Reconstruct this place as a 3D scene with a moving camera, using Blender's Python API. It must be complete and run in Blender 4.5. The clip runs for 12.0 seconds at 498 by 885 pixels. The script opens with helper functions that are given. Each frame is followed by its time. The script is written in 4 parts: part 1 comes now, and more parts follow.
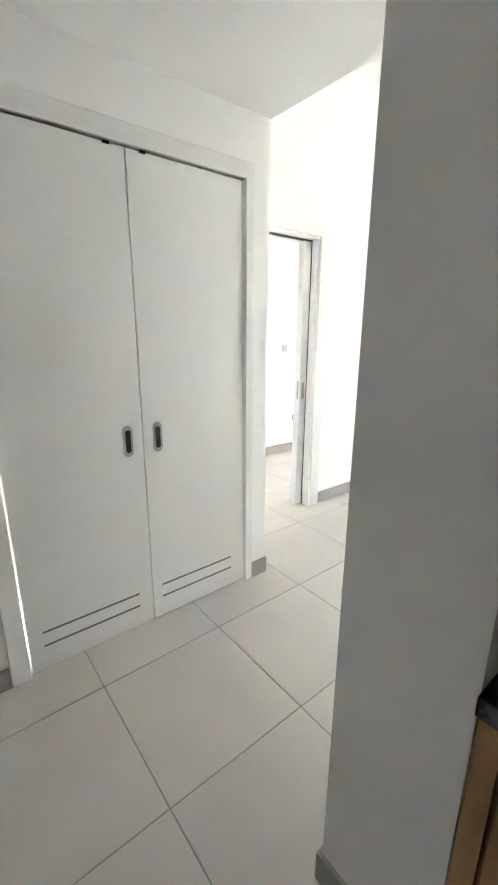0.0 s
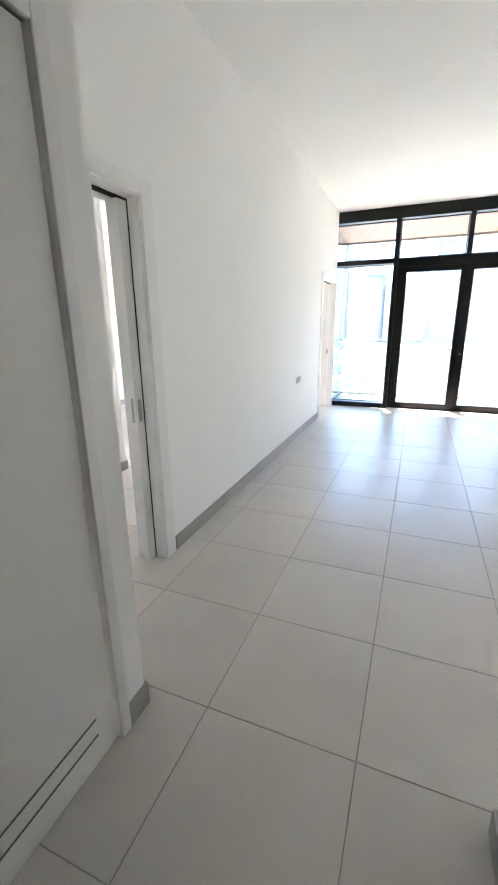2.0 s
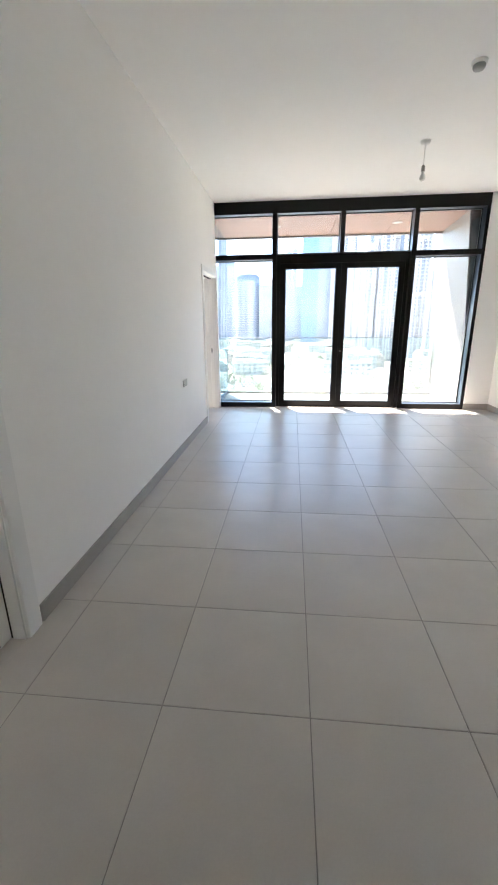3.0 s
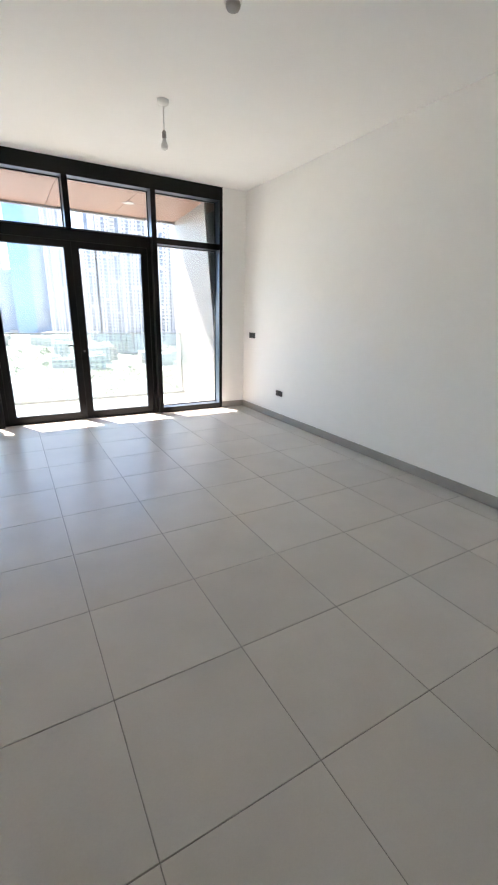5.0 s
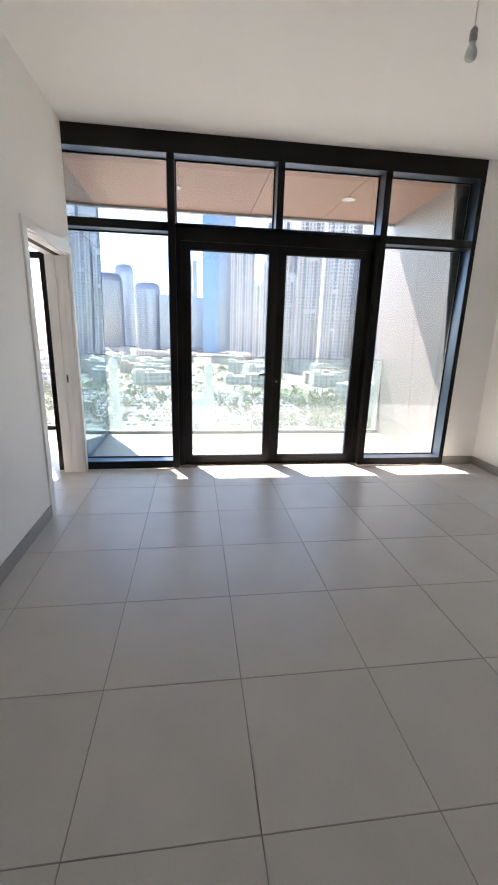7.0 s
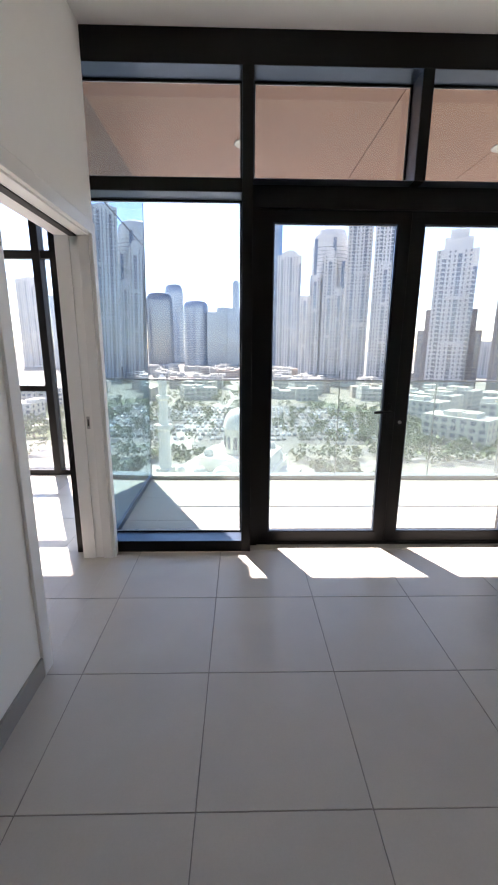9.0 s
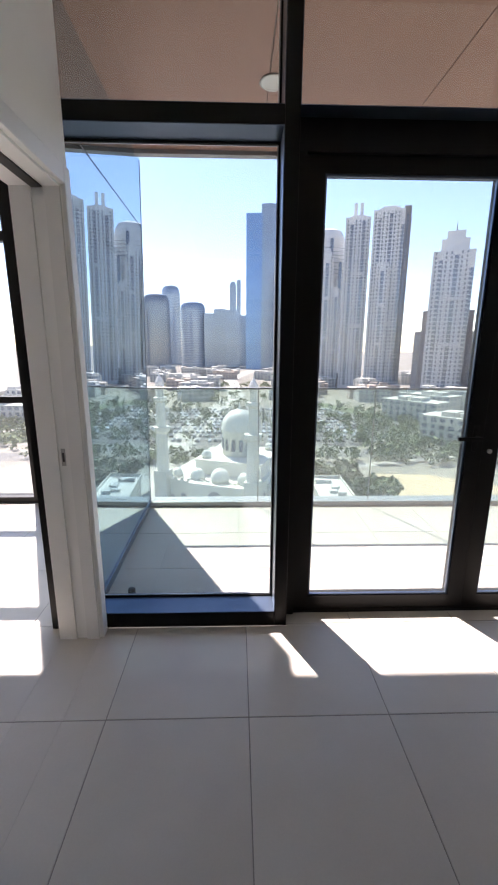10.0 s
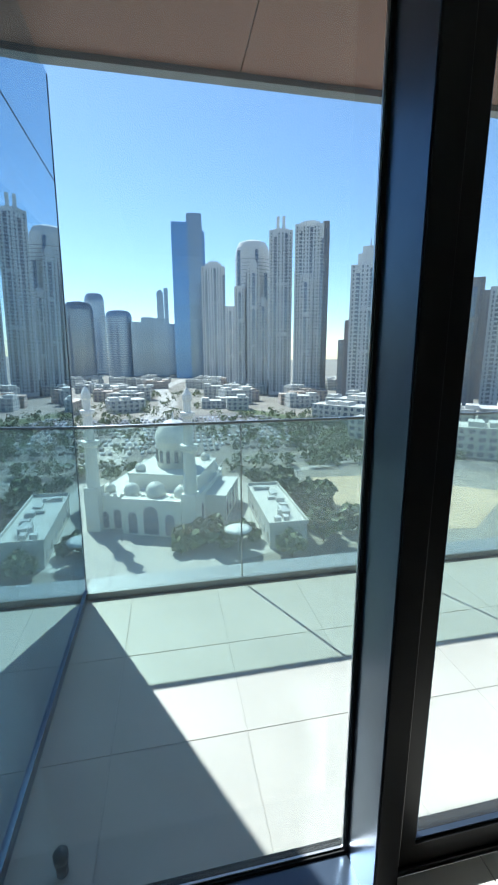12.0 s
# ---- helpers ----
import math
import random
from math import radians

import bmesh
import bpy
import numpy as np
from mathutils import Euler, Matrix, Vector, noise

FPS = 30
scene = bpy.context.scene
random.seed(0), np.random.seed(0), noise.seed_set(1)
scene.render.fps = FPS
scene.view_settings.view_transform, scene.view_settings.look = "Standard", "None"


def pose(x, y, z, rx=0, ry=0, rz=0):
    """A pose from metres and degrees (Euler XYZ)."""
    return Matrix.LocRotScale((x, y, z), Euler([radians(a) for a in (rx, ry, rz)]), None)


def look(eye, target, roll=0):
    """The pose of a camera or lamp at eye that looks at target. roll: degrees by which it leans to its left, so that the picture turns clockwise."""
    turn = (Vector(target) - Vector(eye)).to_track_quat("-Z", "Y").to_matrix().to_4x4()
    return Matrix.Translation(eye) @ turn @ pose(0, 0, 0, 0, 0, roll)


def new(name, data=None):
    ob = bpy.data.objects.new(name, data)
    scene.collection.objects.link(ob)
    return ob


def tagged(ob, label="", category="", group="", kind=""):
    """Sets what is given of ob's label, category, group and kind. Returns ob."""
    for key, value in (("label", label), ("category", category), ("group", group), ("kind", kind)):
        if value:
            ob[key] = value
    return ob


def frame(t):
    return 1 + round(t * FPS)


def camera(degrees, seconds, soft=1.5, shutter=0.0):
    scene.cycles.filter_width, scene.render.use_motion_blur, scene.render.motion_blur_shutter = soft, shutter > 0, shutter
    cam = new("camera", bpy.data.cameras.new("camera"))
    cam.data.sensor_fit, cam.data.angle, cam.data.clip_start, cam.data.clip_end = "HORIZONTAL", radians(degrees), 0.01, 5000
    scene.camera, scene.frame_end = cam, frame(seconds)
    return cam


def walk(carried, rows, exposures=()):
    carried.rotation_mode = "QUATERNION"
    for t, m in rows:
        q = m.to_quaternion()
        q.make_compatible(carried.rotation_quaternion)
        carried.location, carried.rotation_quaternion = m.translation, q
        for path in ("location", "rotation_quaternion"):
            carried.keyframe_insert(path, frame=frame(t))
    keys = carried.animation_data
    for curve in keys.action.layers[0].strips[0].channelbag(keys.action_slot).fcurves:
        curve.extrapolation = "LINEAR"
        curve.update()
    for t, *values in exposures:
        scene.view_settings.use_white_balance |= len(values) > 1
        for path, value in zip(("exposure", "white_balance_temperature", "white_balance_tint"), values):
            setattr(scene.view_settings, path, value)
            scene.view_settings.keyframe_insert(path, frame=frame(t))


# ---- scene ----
cam = camera(62.8, 12.0, soft=2.0)
PATH = [
    (0, (2.287, -8.188, 1.494), (0.781, -6.982, 0.968), 0.3),
    (0.5, (2.027, -8.216, 1.511), (0.639, -6.886, 0.96), 0.1),
    (1, (1.828, -8.074, 1.506), (0.63, -6.572, 0.95), -0.3),
    (1.5, (1.653, -7.907, 1.513), (0.686, -6.248, 0.955), -0.4),
    (2, (1.446, -7.724, 1.517), (0.721, -5.946, 0.957), -0.7),
    (2.5, (1.355, -7.497, 1.511), (0.86, -5.642, 0.95), -0.9),
    (3, (1.279, -7.226, 1.506), (1.079, -5.321, 0.932), -0.6),
    (3.5, (1.156, -6.965, 1.503), (1.286, -5.053, 0.931), 0.4),
    (3.7, (1.147, -6.864, 1.505), (1.41, -4.968, 0.925), 0.5),
    (5.3, (1.216, -5.902, 1.539), (2.209, -4.272, 0.938), 1.4),
    (5.5, (1.225, -5.708, 1.527), (2.119, -4.024, 0.922), 1.2),
    (6, (1.22, -5.314, 1.517), (1.86, -3.513, 0.927), 1.2),
    (6.5, (1.165, -4.891, 1.53), (1.584, -3.019, 0.966), 1.4),
    (7, (1.182, -4.472, 1.517), (1.445, -2.559, 0.994), 1.6),
    (7.5, (1.138, -4.022, 1.508), (1.315, -2.091, 1.017), 1.8),
    (7.7, (1.134, -3.889, 1.525), (1.28, -1.955, 1.036), 1.3),
    (9.5, (0.822, -2.394, 1.517), (0.86, -0.446, 1.064), 0.5),
    (10, (0.733, -1.998, 1.524), (0.79, -0.051, 1.071), 0.3),
    (10.5, (0.631, -1.627, 1.546), (0.702, 0.321, 1.095), 0.5),
    (11, (0.585, -1.297, 1.533), (0.707, 0.651, 1.097), 0.5),
    (11.5, (0.514, -0.975, 1.552), (0.736, 0.967, 1.127), 0.3),
    (12, (0.46, -0.736, 1.583), (0.836, 1.184, 1.168), -0.3),
]
EXPOSURES = [(0, 5.7, 6550, 18), (0.6, 5.5, 6450, 18), (1.2, 4.9, 6400, 18), (2.0, 4.35, 6450, 19), (2.5, 3.85, 6600, 20), (3.5, 3.65, 6600, 20), (5.5, 3.5, 6750, 20),
             (6.5, 3.1, 6850, 22), (7.5, 2.9, 6650, 21), (9.5, 2.3, 6650, 24), (10.5, 1.85, 6500, 24), (11.0, 1.7, 6000, 16), (12.0, 1.5, 5600, 3)]
walk(cam, [(t, look(eye, target, roll)) for t, eye, target, roll in PATH], EXPOSURES)

# ---- daylight ----
scene.cycles.max_bounces, scene.cycles.diffuse_bounces, scene.cycles.transparent_max_bounces = 16, 10, 24
SUN_EL, SUN_AZ = radians(50.5), radians(-26.0)   # azimuth clockwise from +y
world = bpy.data.worlds.new("daylight")
scene.world = world
world.use_nodes = True
wn = world.node_tree
sky = wn.nodes.new("ShaderNodeTexSky")
sky.sky_type, sky.sun_disc = "NISHITA", False
sky.sun_elevation, sky.sun_rotation = SUN_EL, SUN_AZ
sky.air_density, sky.dust_density, sky.ozone_density = 1.0, 0.15, 1.8
wn.nodes["Background"].inputs["Strength"].default_value = 0.105
wn.links.new(sky.outputs[0], wn.nodes["Background"].inputs["Color"])
sun_data = bpy.data.lights.new("sun", "SUN")
sun_data.energy, sun_data.angle, sun_data.color = 4.3, radians(0.55), (1.0, 0.95, 0.87)
sun = new("sun", sun_data)
to_sun = Vector((math.sin(SUN_AZ) * math.cos(SUN_EL), math.cos(SUN_AZ) * math.cos(SUN_EL), math.sin(SUN_EL)))
sun.matrix_world = look(to_sun * 60, (0, 0, 0))


# ---- materials ----
def mat(name, color, rough=0.5, metal=0.0, vary=0.0, scale=4.0, bump=0.0, bscale=60.0, rand=0.0, island=0.0, spec=0.5, rough_vary=0.0, detail=6.0, dark=None):
    """A surface with cloudy variation in tone (two scales), variation in gloss, and fine relief."""
    m = bpy.data.materials.new(name)
    m.use_nodes = True
    nt = m.node_tree
    N, L = nt.nodes, nt.links
    bs = N["Principled BSDF"]
    bs.inputs["Roughness"].default_value = rough
    bs.inputs["Metallic"].default_value = metal
    bs.inputs["Specular IOR Level"].default_value = spec
    co = N.new("ShaderNodeTexCoord")
    col = None
    if vary:
        a, b = N.new("ShaderNodeTexNoise"), N.new("ShaderNodeTexNoise")
        a.inputs["Scale"].default_value, a.inputs["Detail"].default_value = scale, detail
        b.inputs["Scale"].default_value, b.inputs["Detail"].default_value = scale * 9, 4
        for n in (a, b):
            L.new(co.outputs["Object"], n.inputs["Vector"])
        add = N.new("ShaderNodeMath")
        add.operation = "MULTIPLY_ADD"
        add.inputs[1].default_value = 0.35
        L.new(b.outputs[0], add.inputs[0])
        L.new(a.outputs[0], add.inputs[2])
        ramp = N.new("ShaderNodeValToRGB")
        lo = dark or tuple(c * (1 - vary) for c in color)
        hi = tuple(min(1, c * (1 + vary)) for c in color)
        ramp.color_ramp.elements[0].position, ramp.color_ramp.elements[0].color = 0.45, (*lo, 1)
        ramp.color_ramp.elements[1].position, ramp.color_ramp.elements[1].color = 0.9, (*hi, 1)
        L.new(add.outputs[0], ramp.inputs[0])
        col = ramp.outputs[0]
        if rough_vary:
            mr = N.new("ShaderNodeMapRange")
            mr.inputs["To Min"].default_value, mr.inputs["To Max"].default_value = rough - rough_vary, rough + rough_vary
            L.new(a.outputs[0], mr.inputs["Value"])
            L.new(mr.outputs[0], bs.inputs["Roughness"])
    if rand or island:
        hsv = N.new("ShaderNodeHueSaturation")
        src = N.new("ShaderNodeObjectInfo").outputs["Random"] if rand else N.new("ShaderNodeNewGeometry").outputs["Random Per Island"]
        amount = rand or island
        mr = N.new("ShaderNodeMapRange")
        mr.inputs["To Min"].default_value, mr.inputs["To Max"].default_value = 1 - amount, 1 + amount
        L.new(src, mr.inputs["Value"])
        L.new(mr.outputs[0], hsv.inputs["Value"])
        if col:
            L.new(col, hsv.inputs["Color"])
        else:
            hsv.inputs["Color"].default_value = (*color, 1)
        col = hsv.outputs[0]
    if col:
        L.new(col, bs.inputs["Base Color"])
    else:
        bs.inputs["Base Color"].default_value = (*color, 1)
    if bump:
        n = N.new("ShaderNodeTexNoise")
        n.inputs["Scale"].default_value, n.inputs["Detail"].default_value = bscale, 5
        L.new(co.outputs["Object"], n.inputs["Vector"])
        bp = N.new("ShaderNodeBump")
        bp.inputs["Strength"].default_value, bp.inputs["Distance"].default_value = bump, 0.004
        L.new(n.outputs[0], bp.inputs["Height"])
        L.new(bp.outputs[0], bs.inputs["Normal"])
    return m


def glass_mat(name, tint, gloss=(1, 1, 1), mirror=None, ior=1.5, veil=0.0):
    """A thin pane: clear, with surface reflection; mirror sets a coated pane's even share of reflection, the last
    argument a light-scattering film that stands in for haze and dirty glass.
    """
    m = bpy.data.materials.new(name)
    m.use_nodes = True
    N, L = m.node_tree.nodes, m.node_tree.links
    N.remove(N["Principled BSDF"])
    tr, gl, mix = N.new("ShaderNodeBsdfTransparent"), N.new("ShaderNodeBsdfGlossy"), N.new("ShaderNodeMixShader")
    tr.inputs[0].default_value = (*tint, 1)
    gl.inputs[0].default_value = (*gloss, 1)
    gl.inputs["Roughness"].default_value = 0.0
    if mirror is None:
        lw, pw, ma = N.new("ShaderNodeLayerWeight"), N.new("ShaderNodeMath"), N.new("ShaderNodeMath")
        lw.inputs[0].default_value = 0.5
        pw.operation, pw.inputs[1].default_value = "POWER", 5.0
        ma.operation, ma.inputs[1].default_value, ma.inputs[2].default_value = "MULTIPLY_ADD", 0.9, (ior - 1) ** 2 / (ior + 1) ** 2
        L.new(lw.outputs["Facing"], pw.inputs[0])
        L.new(pw.outputs[0], ma.inputs[0])
        L.new(ma.outputs[0], mix.inputs[0])
    else:
        mix.inputs[0].default_value = mirror
    L.new(tr.outputs[0], mix.inputs[1])
    L.new(gl.outputs[0], mix.inputs[2])
    last = mix
    if veil:
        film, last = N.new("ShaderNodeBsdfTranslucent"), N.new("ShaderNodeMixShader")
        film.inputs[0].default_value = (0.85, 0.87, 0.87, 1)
        last.inputs[0].default_value = veil
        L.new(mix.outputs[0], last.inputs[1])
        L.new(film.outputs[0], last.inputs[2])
    L.new(last.outputs[0], N["Material Output"].inputs[0])
    return m


def tile_mat(name, color, rough):
    """Matt porcelain: faint clouds that differ from tile to tile, soft scuffs in the gloss, very fine relief."""
    m = bpy.data.materials.new(name)
    m.use_nodes = True
    N, L = m.node_tree.nodes, m.node_tree.links
    bs = N["Principled BSDF"]
    co, info, add = N.new("ShaderNodeTexCoord"), N.new("ShaderNodeObjectInfo"), N.new("ShaderNodeVectorMath")
    sc = N.new("ShaderNodeVectorMath")
    sc.operation = "SCALE"
    sc.inputs[0].default_value, add.operation = (37.0, 53.0, 11.0), "ADD"
    L.new(info.outputs["Random"], sc.inputs["Scale"])
    L.new(co.outputs["Object"], add.inputs[0])
    L.new(sc.outputs[0], add.inputs[1])
    cloud, grain, scuff = (N.new("ShaderNodeTexNoise") for _ in range(3))
    for n, scale, detail, rg in ((cloud, 2.6, 4.0, 0.55), (grain, 140.0, 2.0, 0.5), (scuff, 5.0, 5.0, 0.6)):
        n.inputs["Scale"].default_value, n.inputs["Detail"].default_value, n.inputs["Roughness"].default_value = scale, detail, rg
        L.new(add.outputs[0], n.inputs["Vector"])
    tone = None
    for src, lo, hi in ((cloud.outputs[0], 0.88, 1.12), (grain.outputs[0], 0.96, 1.04), (info.outputs["Random"], 0.97, 1.03)):
        mr = N.new("ShaderNodeMapRange")
        mr.inputs["To Min"].default_value, mr.inputs["To Max"].default_value = lo, hi
        L.new(src, mr.inputs["Value"])
        if tone:
            mu = N.new("ShaderNodeMath")
            mu.operation = "MULTIPLY"
            L.new(tone, mu.inputs[0])
            L.new(mr.outputs[0], mu.inputs[1])
            tone = mu.outputs[0]
        else:
            tone = mr.outputs[0]
    hsv = N.new("ShaderNodeHueSaturation")
    hsv.inputs["Color"].default_value = (*color, 1)
    L.new(tone, hsv.inputs["Value"])
    L.new(hsv.outputs[0], bs.inputs["Base Color"])
    mr = N.new("ShaderNodeMapRange")
    mr.inputs["To Min"].default_value, mr.inputs["To Max"].default_value = rough - 0.035, rough + 0.035
    L.new(scuff.outputs[0], mr.inputs["Value"])
    L.new(mr.outputs[0], bs.inputs["Roughness"])
    bp = N.new("ShaderNodeBump")
    bp.inputs["Strength"].default_value, bp.inputs["Distance"].default_value = 0.03, 0.002
    L.new(grain.outputs[0], bp.inputs["Height"])
    L.new(bp.outputs[0], bs.inputs["Normal"])
    return m


PAINT = mat("white_wall_paint", (0.88, 0.872, 0.85), 0.7, vary=0.015, scale=1.2, bump=0.05, bscale=180)
CEIL = mat("ceiling_paint", (0.88, 0.872, 0.852), 0.85, vary=0.015, scale=0.8, bump=0.05, bscale=140)
LACQUER = mat("white_door_lacquer", (0.80, 0.80, 0.775), 0.38, vary=0.012, scale=2.0, bump=0.02, bscale=90)
TRIMW = mat("white_trim_lacquer", (0.81, 0.805, 0.785), 0.4, vary=0.012, scale=3.0)
TILE = tile_mat("greige_porcelain", (0.55, 0.515, 0.465), 0.325)
SKIRT = mat("grey_porcelain_skirting", (0.33, 0.31, 0.285), 0.4, vary=0.08, scale=3.0)
GROUT = mat("grey_grout", (0.29, 0.272, 0.25), 0.9, vary=0.15, scale=30)
PALEJ = mat("pale_grout", (0.46, 0.435, 0.395), 0.9, vary=0.1, scale=30)
BLACK = mat("black_powder_coat", (0.005, 0.005, 0.0055), 0.42, vary=0.1, scale=8, bump=0.02, bscale=400, spec=0.22)
# blue of the reflected sky is worked into this metal's base colour
ANOD = mat("dark_anodised_sky_blue", (0.09, 0.12, 0.17), 0.3, metal=0.85, vary=0.06, scale=6)
GASKET = mat("rubber_gasket", (0.008, 0.008, 0.008), 0.75)
EDGE = mat("bright_glazing_bead", (0.55, 0.56, 0.57), 0.3, metal=0.8)
STEEL = mat("brushed_steel", (0.42, 0.42, 0.41), 0.32, metal=0.9, vary=0.06, scale=20)
# near-black; on pulls, slots, pocket and socket holes it stands for shade
DARK = mat("dark_fittings_and_shade", (0.02, 0.02, 0.02), 0.7)
SLOT = mat("vent_groove_shade", (0.16, 0.155, 0.15), 0.7)
BLKPL = mat("black_switch_plastic", (0.02, 0.02, 0.021), 0.4)
WHTPL = mat("white_plastic", (0.78, 0.77, 0.74), 0.4)
GREYPL = mat("grey_socket_plastic", (0.33, 0.32, 0.30), 0.4, metal=0.3)
SOFFIT = mat("copper_brown_soffit_panel", (0.36, 0.185, 0.125), 0.38, vary=0.07, scale=1.5, metal=0.15)
FASCIA = mat("grey_metal_fascia", (0.30, 0.31, 0.31), 0.4, metal=0.4, vary=0.05)
CLAD = mat("champagne_metal_cladding", (0.30, 0.28, 0.275), 0.45, metal=0.35, vary=0.05, scale=1.2)
BALT = mat("pale_balcony_porcelain", (0.54, 0.50, 0.44), 0.5, vary=0.07, scale=2.0, rand=0.03, bump=0.03, bscale=80)
WOOD = mat("oak_veneer", (0.42, 0.23, 0.11), 0.45, vary=0.2, scale=6)
STONE = mat("black_stone_top", (0.02, 0.021, 0.024), 0.2, vary=0.25, scale=20)
# film in both stands in for haze over the town and for dirty glass
PANE = glass_mat("clear_pane", (0.77, 0.79, 0.785), veil=0.025)
RAILG = glass_mat("green_laminated_glass", (0.81, 0.90, 0.865), veil=0.03)
COATED = glass_mat("blue_coated_glass", (0.30, 0.40, 0.44), (0.66, 0.80, 0.90), mirror=0.8)
BULBG = glass_mat("bulb_glass", (0.9, 0.9, 0.88))


# ---- builders ----
def bm_box(bm, x0, x1, y0, y1, z0, z1, bevel=0.0):
    v = [bm.verts.new((x, y, z)) for z in (z0, z1) for x, y in ((x0, y0), (x1, y0), (x1, y1), (x0, y1))]
    for f in ((3, 2, 1, 0), (4, 5, 6, 7), (0, 1, 5, 4), (1, 2, 6, 5), (2, 3, 7, 6), (3, 0, 4, 7)):
        bm.faces.new([v[i] for i in f])
    if bevel:
        edges = list({e for w in v for e in w.link_edges})
        bmesh.ops.bevel(bm, geom=edges, offset=bevel, segments=2, affect="EDGES", profile=0.5)
    return bm


def boxes(*dims, bevel=0.0):
    bm = bmesh.new()
    for d in dims:
        bm_box(bm, *d, bevel=bevel)
    return bm


def bm_cyl(bm, r0, r1, h, m=Matrix(), seg=20):
    bmesh.ops.create_cone(bm, cap_ends=True, segments=seg, radius1=r0, radius2=r1, depth=h, matrix=m @ Matrix.Translation((0, 0, h / 2)))
    return bm


def lathe(bm, profile, seg=24, m=Matrix()):
    """Turn a profile of (radius, height) round z."""
    rings = [[bm.verts.new(m @ Vector((r * math.cos(2 * math.pi * i / seg), r * math.sin(2 * math.pi * i / seg), z))) for i in range(seg)] for r, z in profile]
    for a, b in zip(rings, rings[1:]):
        for i in range(seg):
            bm.faces.new((a[i], a[(i + 1) % seg], b[(i + 1) % seg], b[i]))
    for ring, flip in ((rings[0], True), (rings[-1], False)):
        bm.faces.new(list(reversed(ring)) if flip else ring)
    return bm


def part(name, bm, material, parent=None, label="", smooth=False):
    me = bpy.data.meshes.new(name)
    bm.to_mesh(me)
    bm.free()
    me.materials.append(material)
    if smooth:
        me.polygons.foreach_set("use_smooth", [True] * len(me.polygons))
    ob = new(name, me)
    ob.parent = parent
    if label:
        ob["label"] = label
    return ob


def thing(name, label, category, at=(0, 0, 0), turn=0.0, group=""):
    ob = new(name)
    ob.empty_display_size = 0.1
    ob.matrix_world = pose(*at, 0, 0, turn)
    return tagged(ob, label, category, group)


def structure(name, bm, material, label, category):
    return tagged(part(name, bm, material), label, category, kind="structure")


def pane_off(ob):
    ob.visible_shadow = False
    return ob


# ---- dimensions ----
CEIL_Z, LOW_Z = 3.30, 2.49
RIGHT = 4.62            # right wall of the living room
FOY = 0.53              # wardrobe wall
END_Y = -6.655          # where the low ceiling and the wardrobe wall end
WIN_R = 4.22            # right end of the glazing
BACK = -9.6
BED_L, BED_F = -3.9, 2.02
BAL_Z, BAL_F = -0.10, 2.07

# ---- walls ----
structure("wall_west", boxes(
    (-0.2, 0, END_Y - 0.25, -6.58, 0, CEIL_Z), (-0.2, 0, -6.58, -5.68, 2.178, CEIL_Z), (-0.2, 0, -5.68, -1.11, 0, CEIL_Z),
    (-0.2, 0, -1.11, -0.075, 2.185, CEIL_Z), (-0.2, 0, -0.075, 0.0, 0, CEIL_Z)), PAINT, "long white painted wall with two doorways", "wall")
structure("wall_wardrobe", boxes(
    (FOY - 0.18, FOY, BACK, -8.014, 0, LOW_Z), (FOY - 0.18, FOY, -8.014, -6.815, 2.2, LOW_Z), (FOY - 0.18, FOY, -6.815, END_Y, 0, LOW_Z),
    (0, FOY - 0.18, END_Y - 0.1, END_Y, 0, LOW_Z), (0, FOY, END_Y - 0.1, END_Y, LOW_Z, CEIL_Z),
    (-0.2, -0.1, BACK, END_Y - 0.25, 0, CEIL_Z)), PAINT, "white painted wall round the built-in wardrobe", "wall")
structure("wall_east", boxes((RIGHT, RIGHT + 0.2, BACK, 0.2, 0, CEIL_Z)), PAINT, "plain white painted side wall", "wall")
structure("wall_window_pier", boxes((WIN_R, RIGHT, 0.0, 0.2, 0, CEIL_Z)), PAINT, "narrow white pier beside the glazing", "wall")
structure("wall_column", boxes((1.80, 2.10, -7.53, END_Y, 0, LOW_Z)), PAINT, "white painted wall end between hallway and kitchen", "wall")
structure("wall_kitchen", boxes((2.10, RIGHT, -6.93, END_Y, 0, LOW_Z)), PAINT, "white kitchen back wall", "wall")
structure("wall_bulkhead", boxes((FOY, RIGHT, END_Y - 0.1, END_Y, LOW_Z, CEIL_Z)), PAINT, "white bulkhead above the low hallway ceiling", "wall")
structure("wall_south", boxes((-0.2, RIGHT + 0.2, BACK - 0.2, BACK, 0, CEIL_Z)), PAINT, "plain white end wall", "wall")
structure("wall_bedroom_closet", boxes((-3.9, -1.40, -6.9, -4.31, 0, CEIL_Z)), PAINT, "white projecting bedroom wall", "wall")
structure("wall_bedroom_back", boxes((-1.40, -0.2, -7.1, -6.9, 0, CEIL_Z)), PAINT, "white bedroom end wall", "wall")
structure("wall_bedroom_far", boxes((BED_L - 0.2, BED_L, -7.1, BED_F, 0, CEIL_Z)), PAINT, "white far bedroom wall", "wall")
structure("ceiling_living", boxes((BED_L - 0.2, RIGHT + 0.2, END_Y, 0.0, CEIL_Z, CEIL_Z + 0.2), (BED_L - 0.2, -0.22, 0.0, BED_F, CEIL_Z, CEIL_Z + 0.2),
          (BED_L - 0.2, -0.2, -7.1, END_Y, CEIL_Z, CEIL_Z + 0.2)), CEIL, "smooth white painted ceiling", "ceiling")
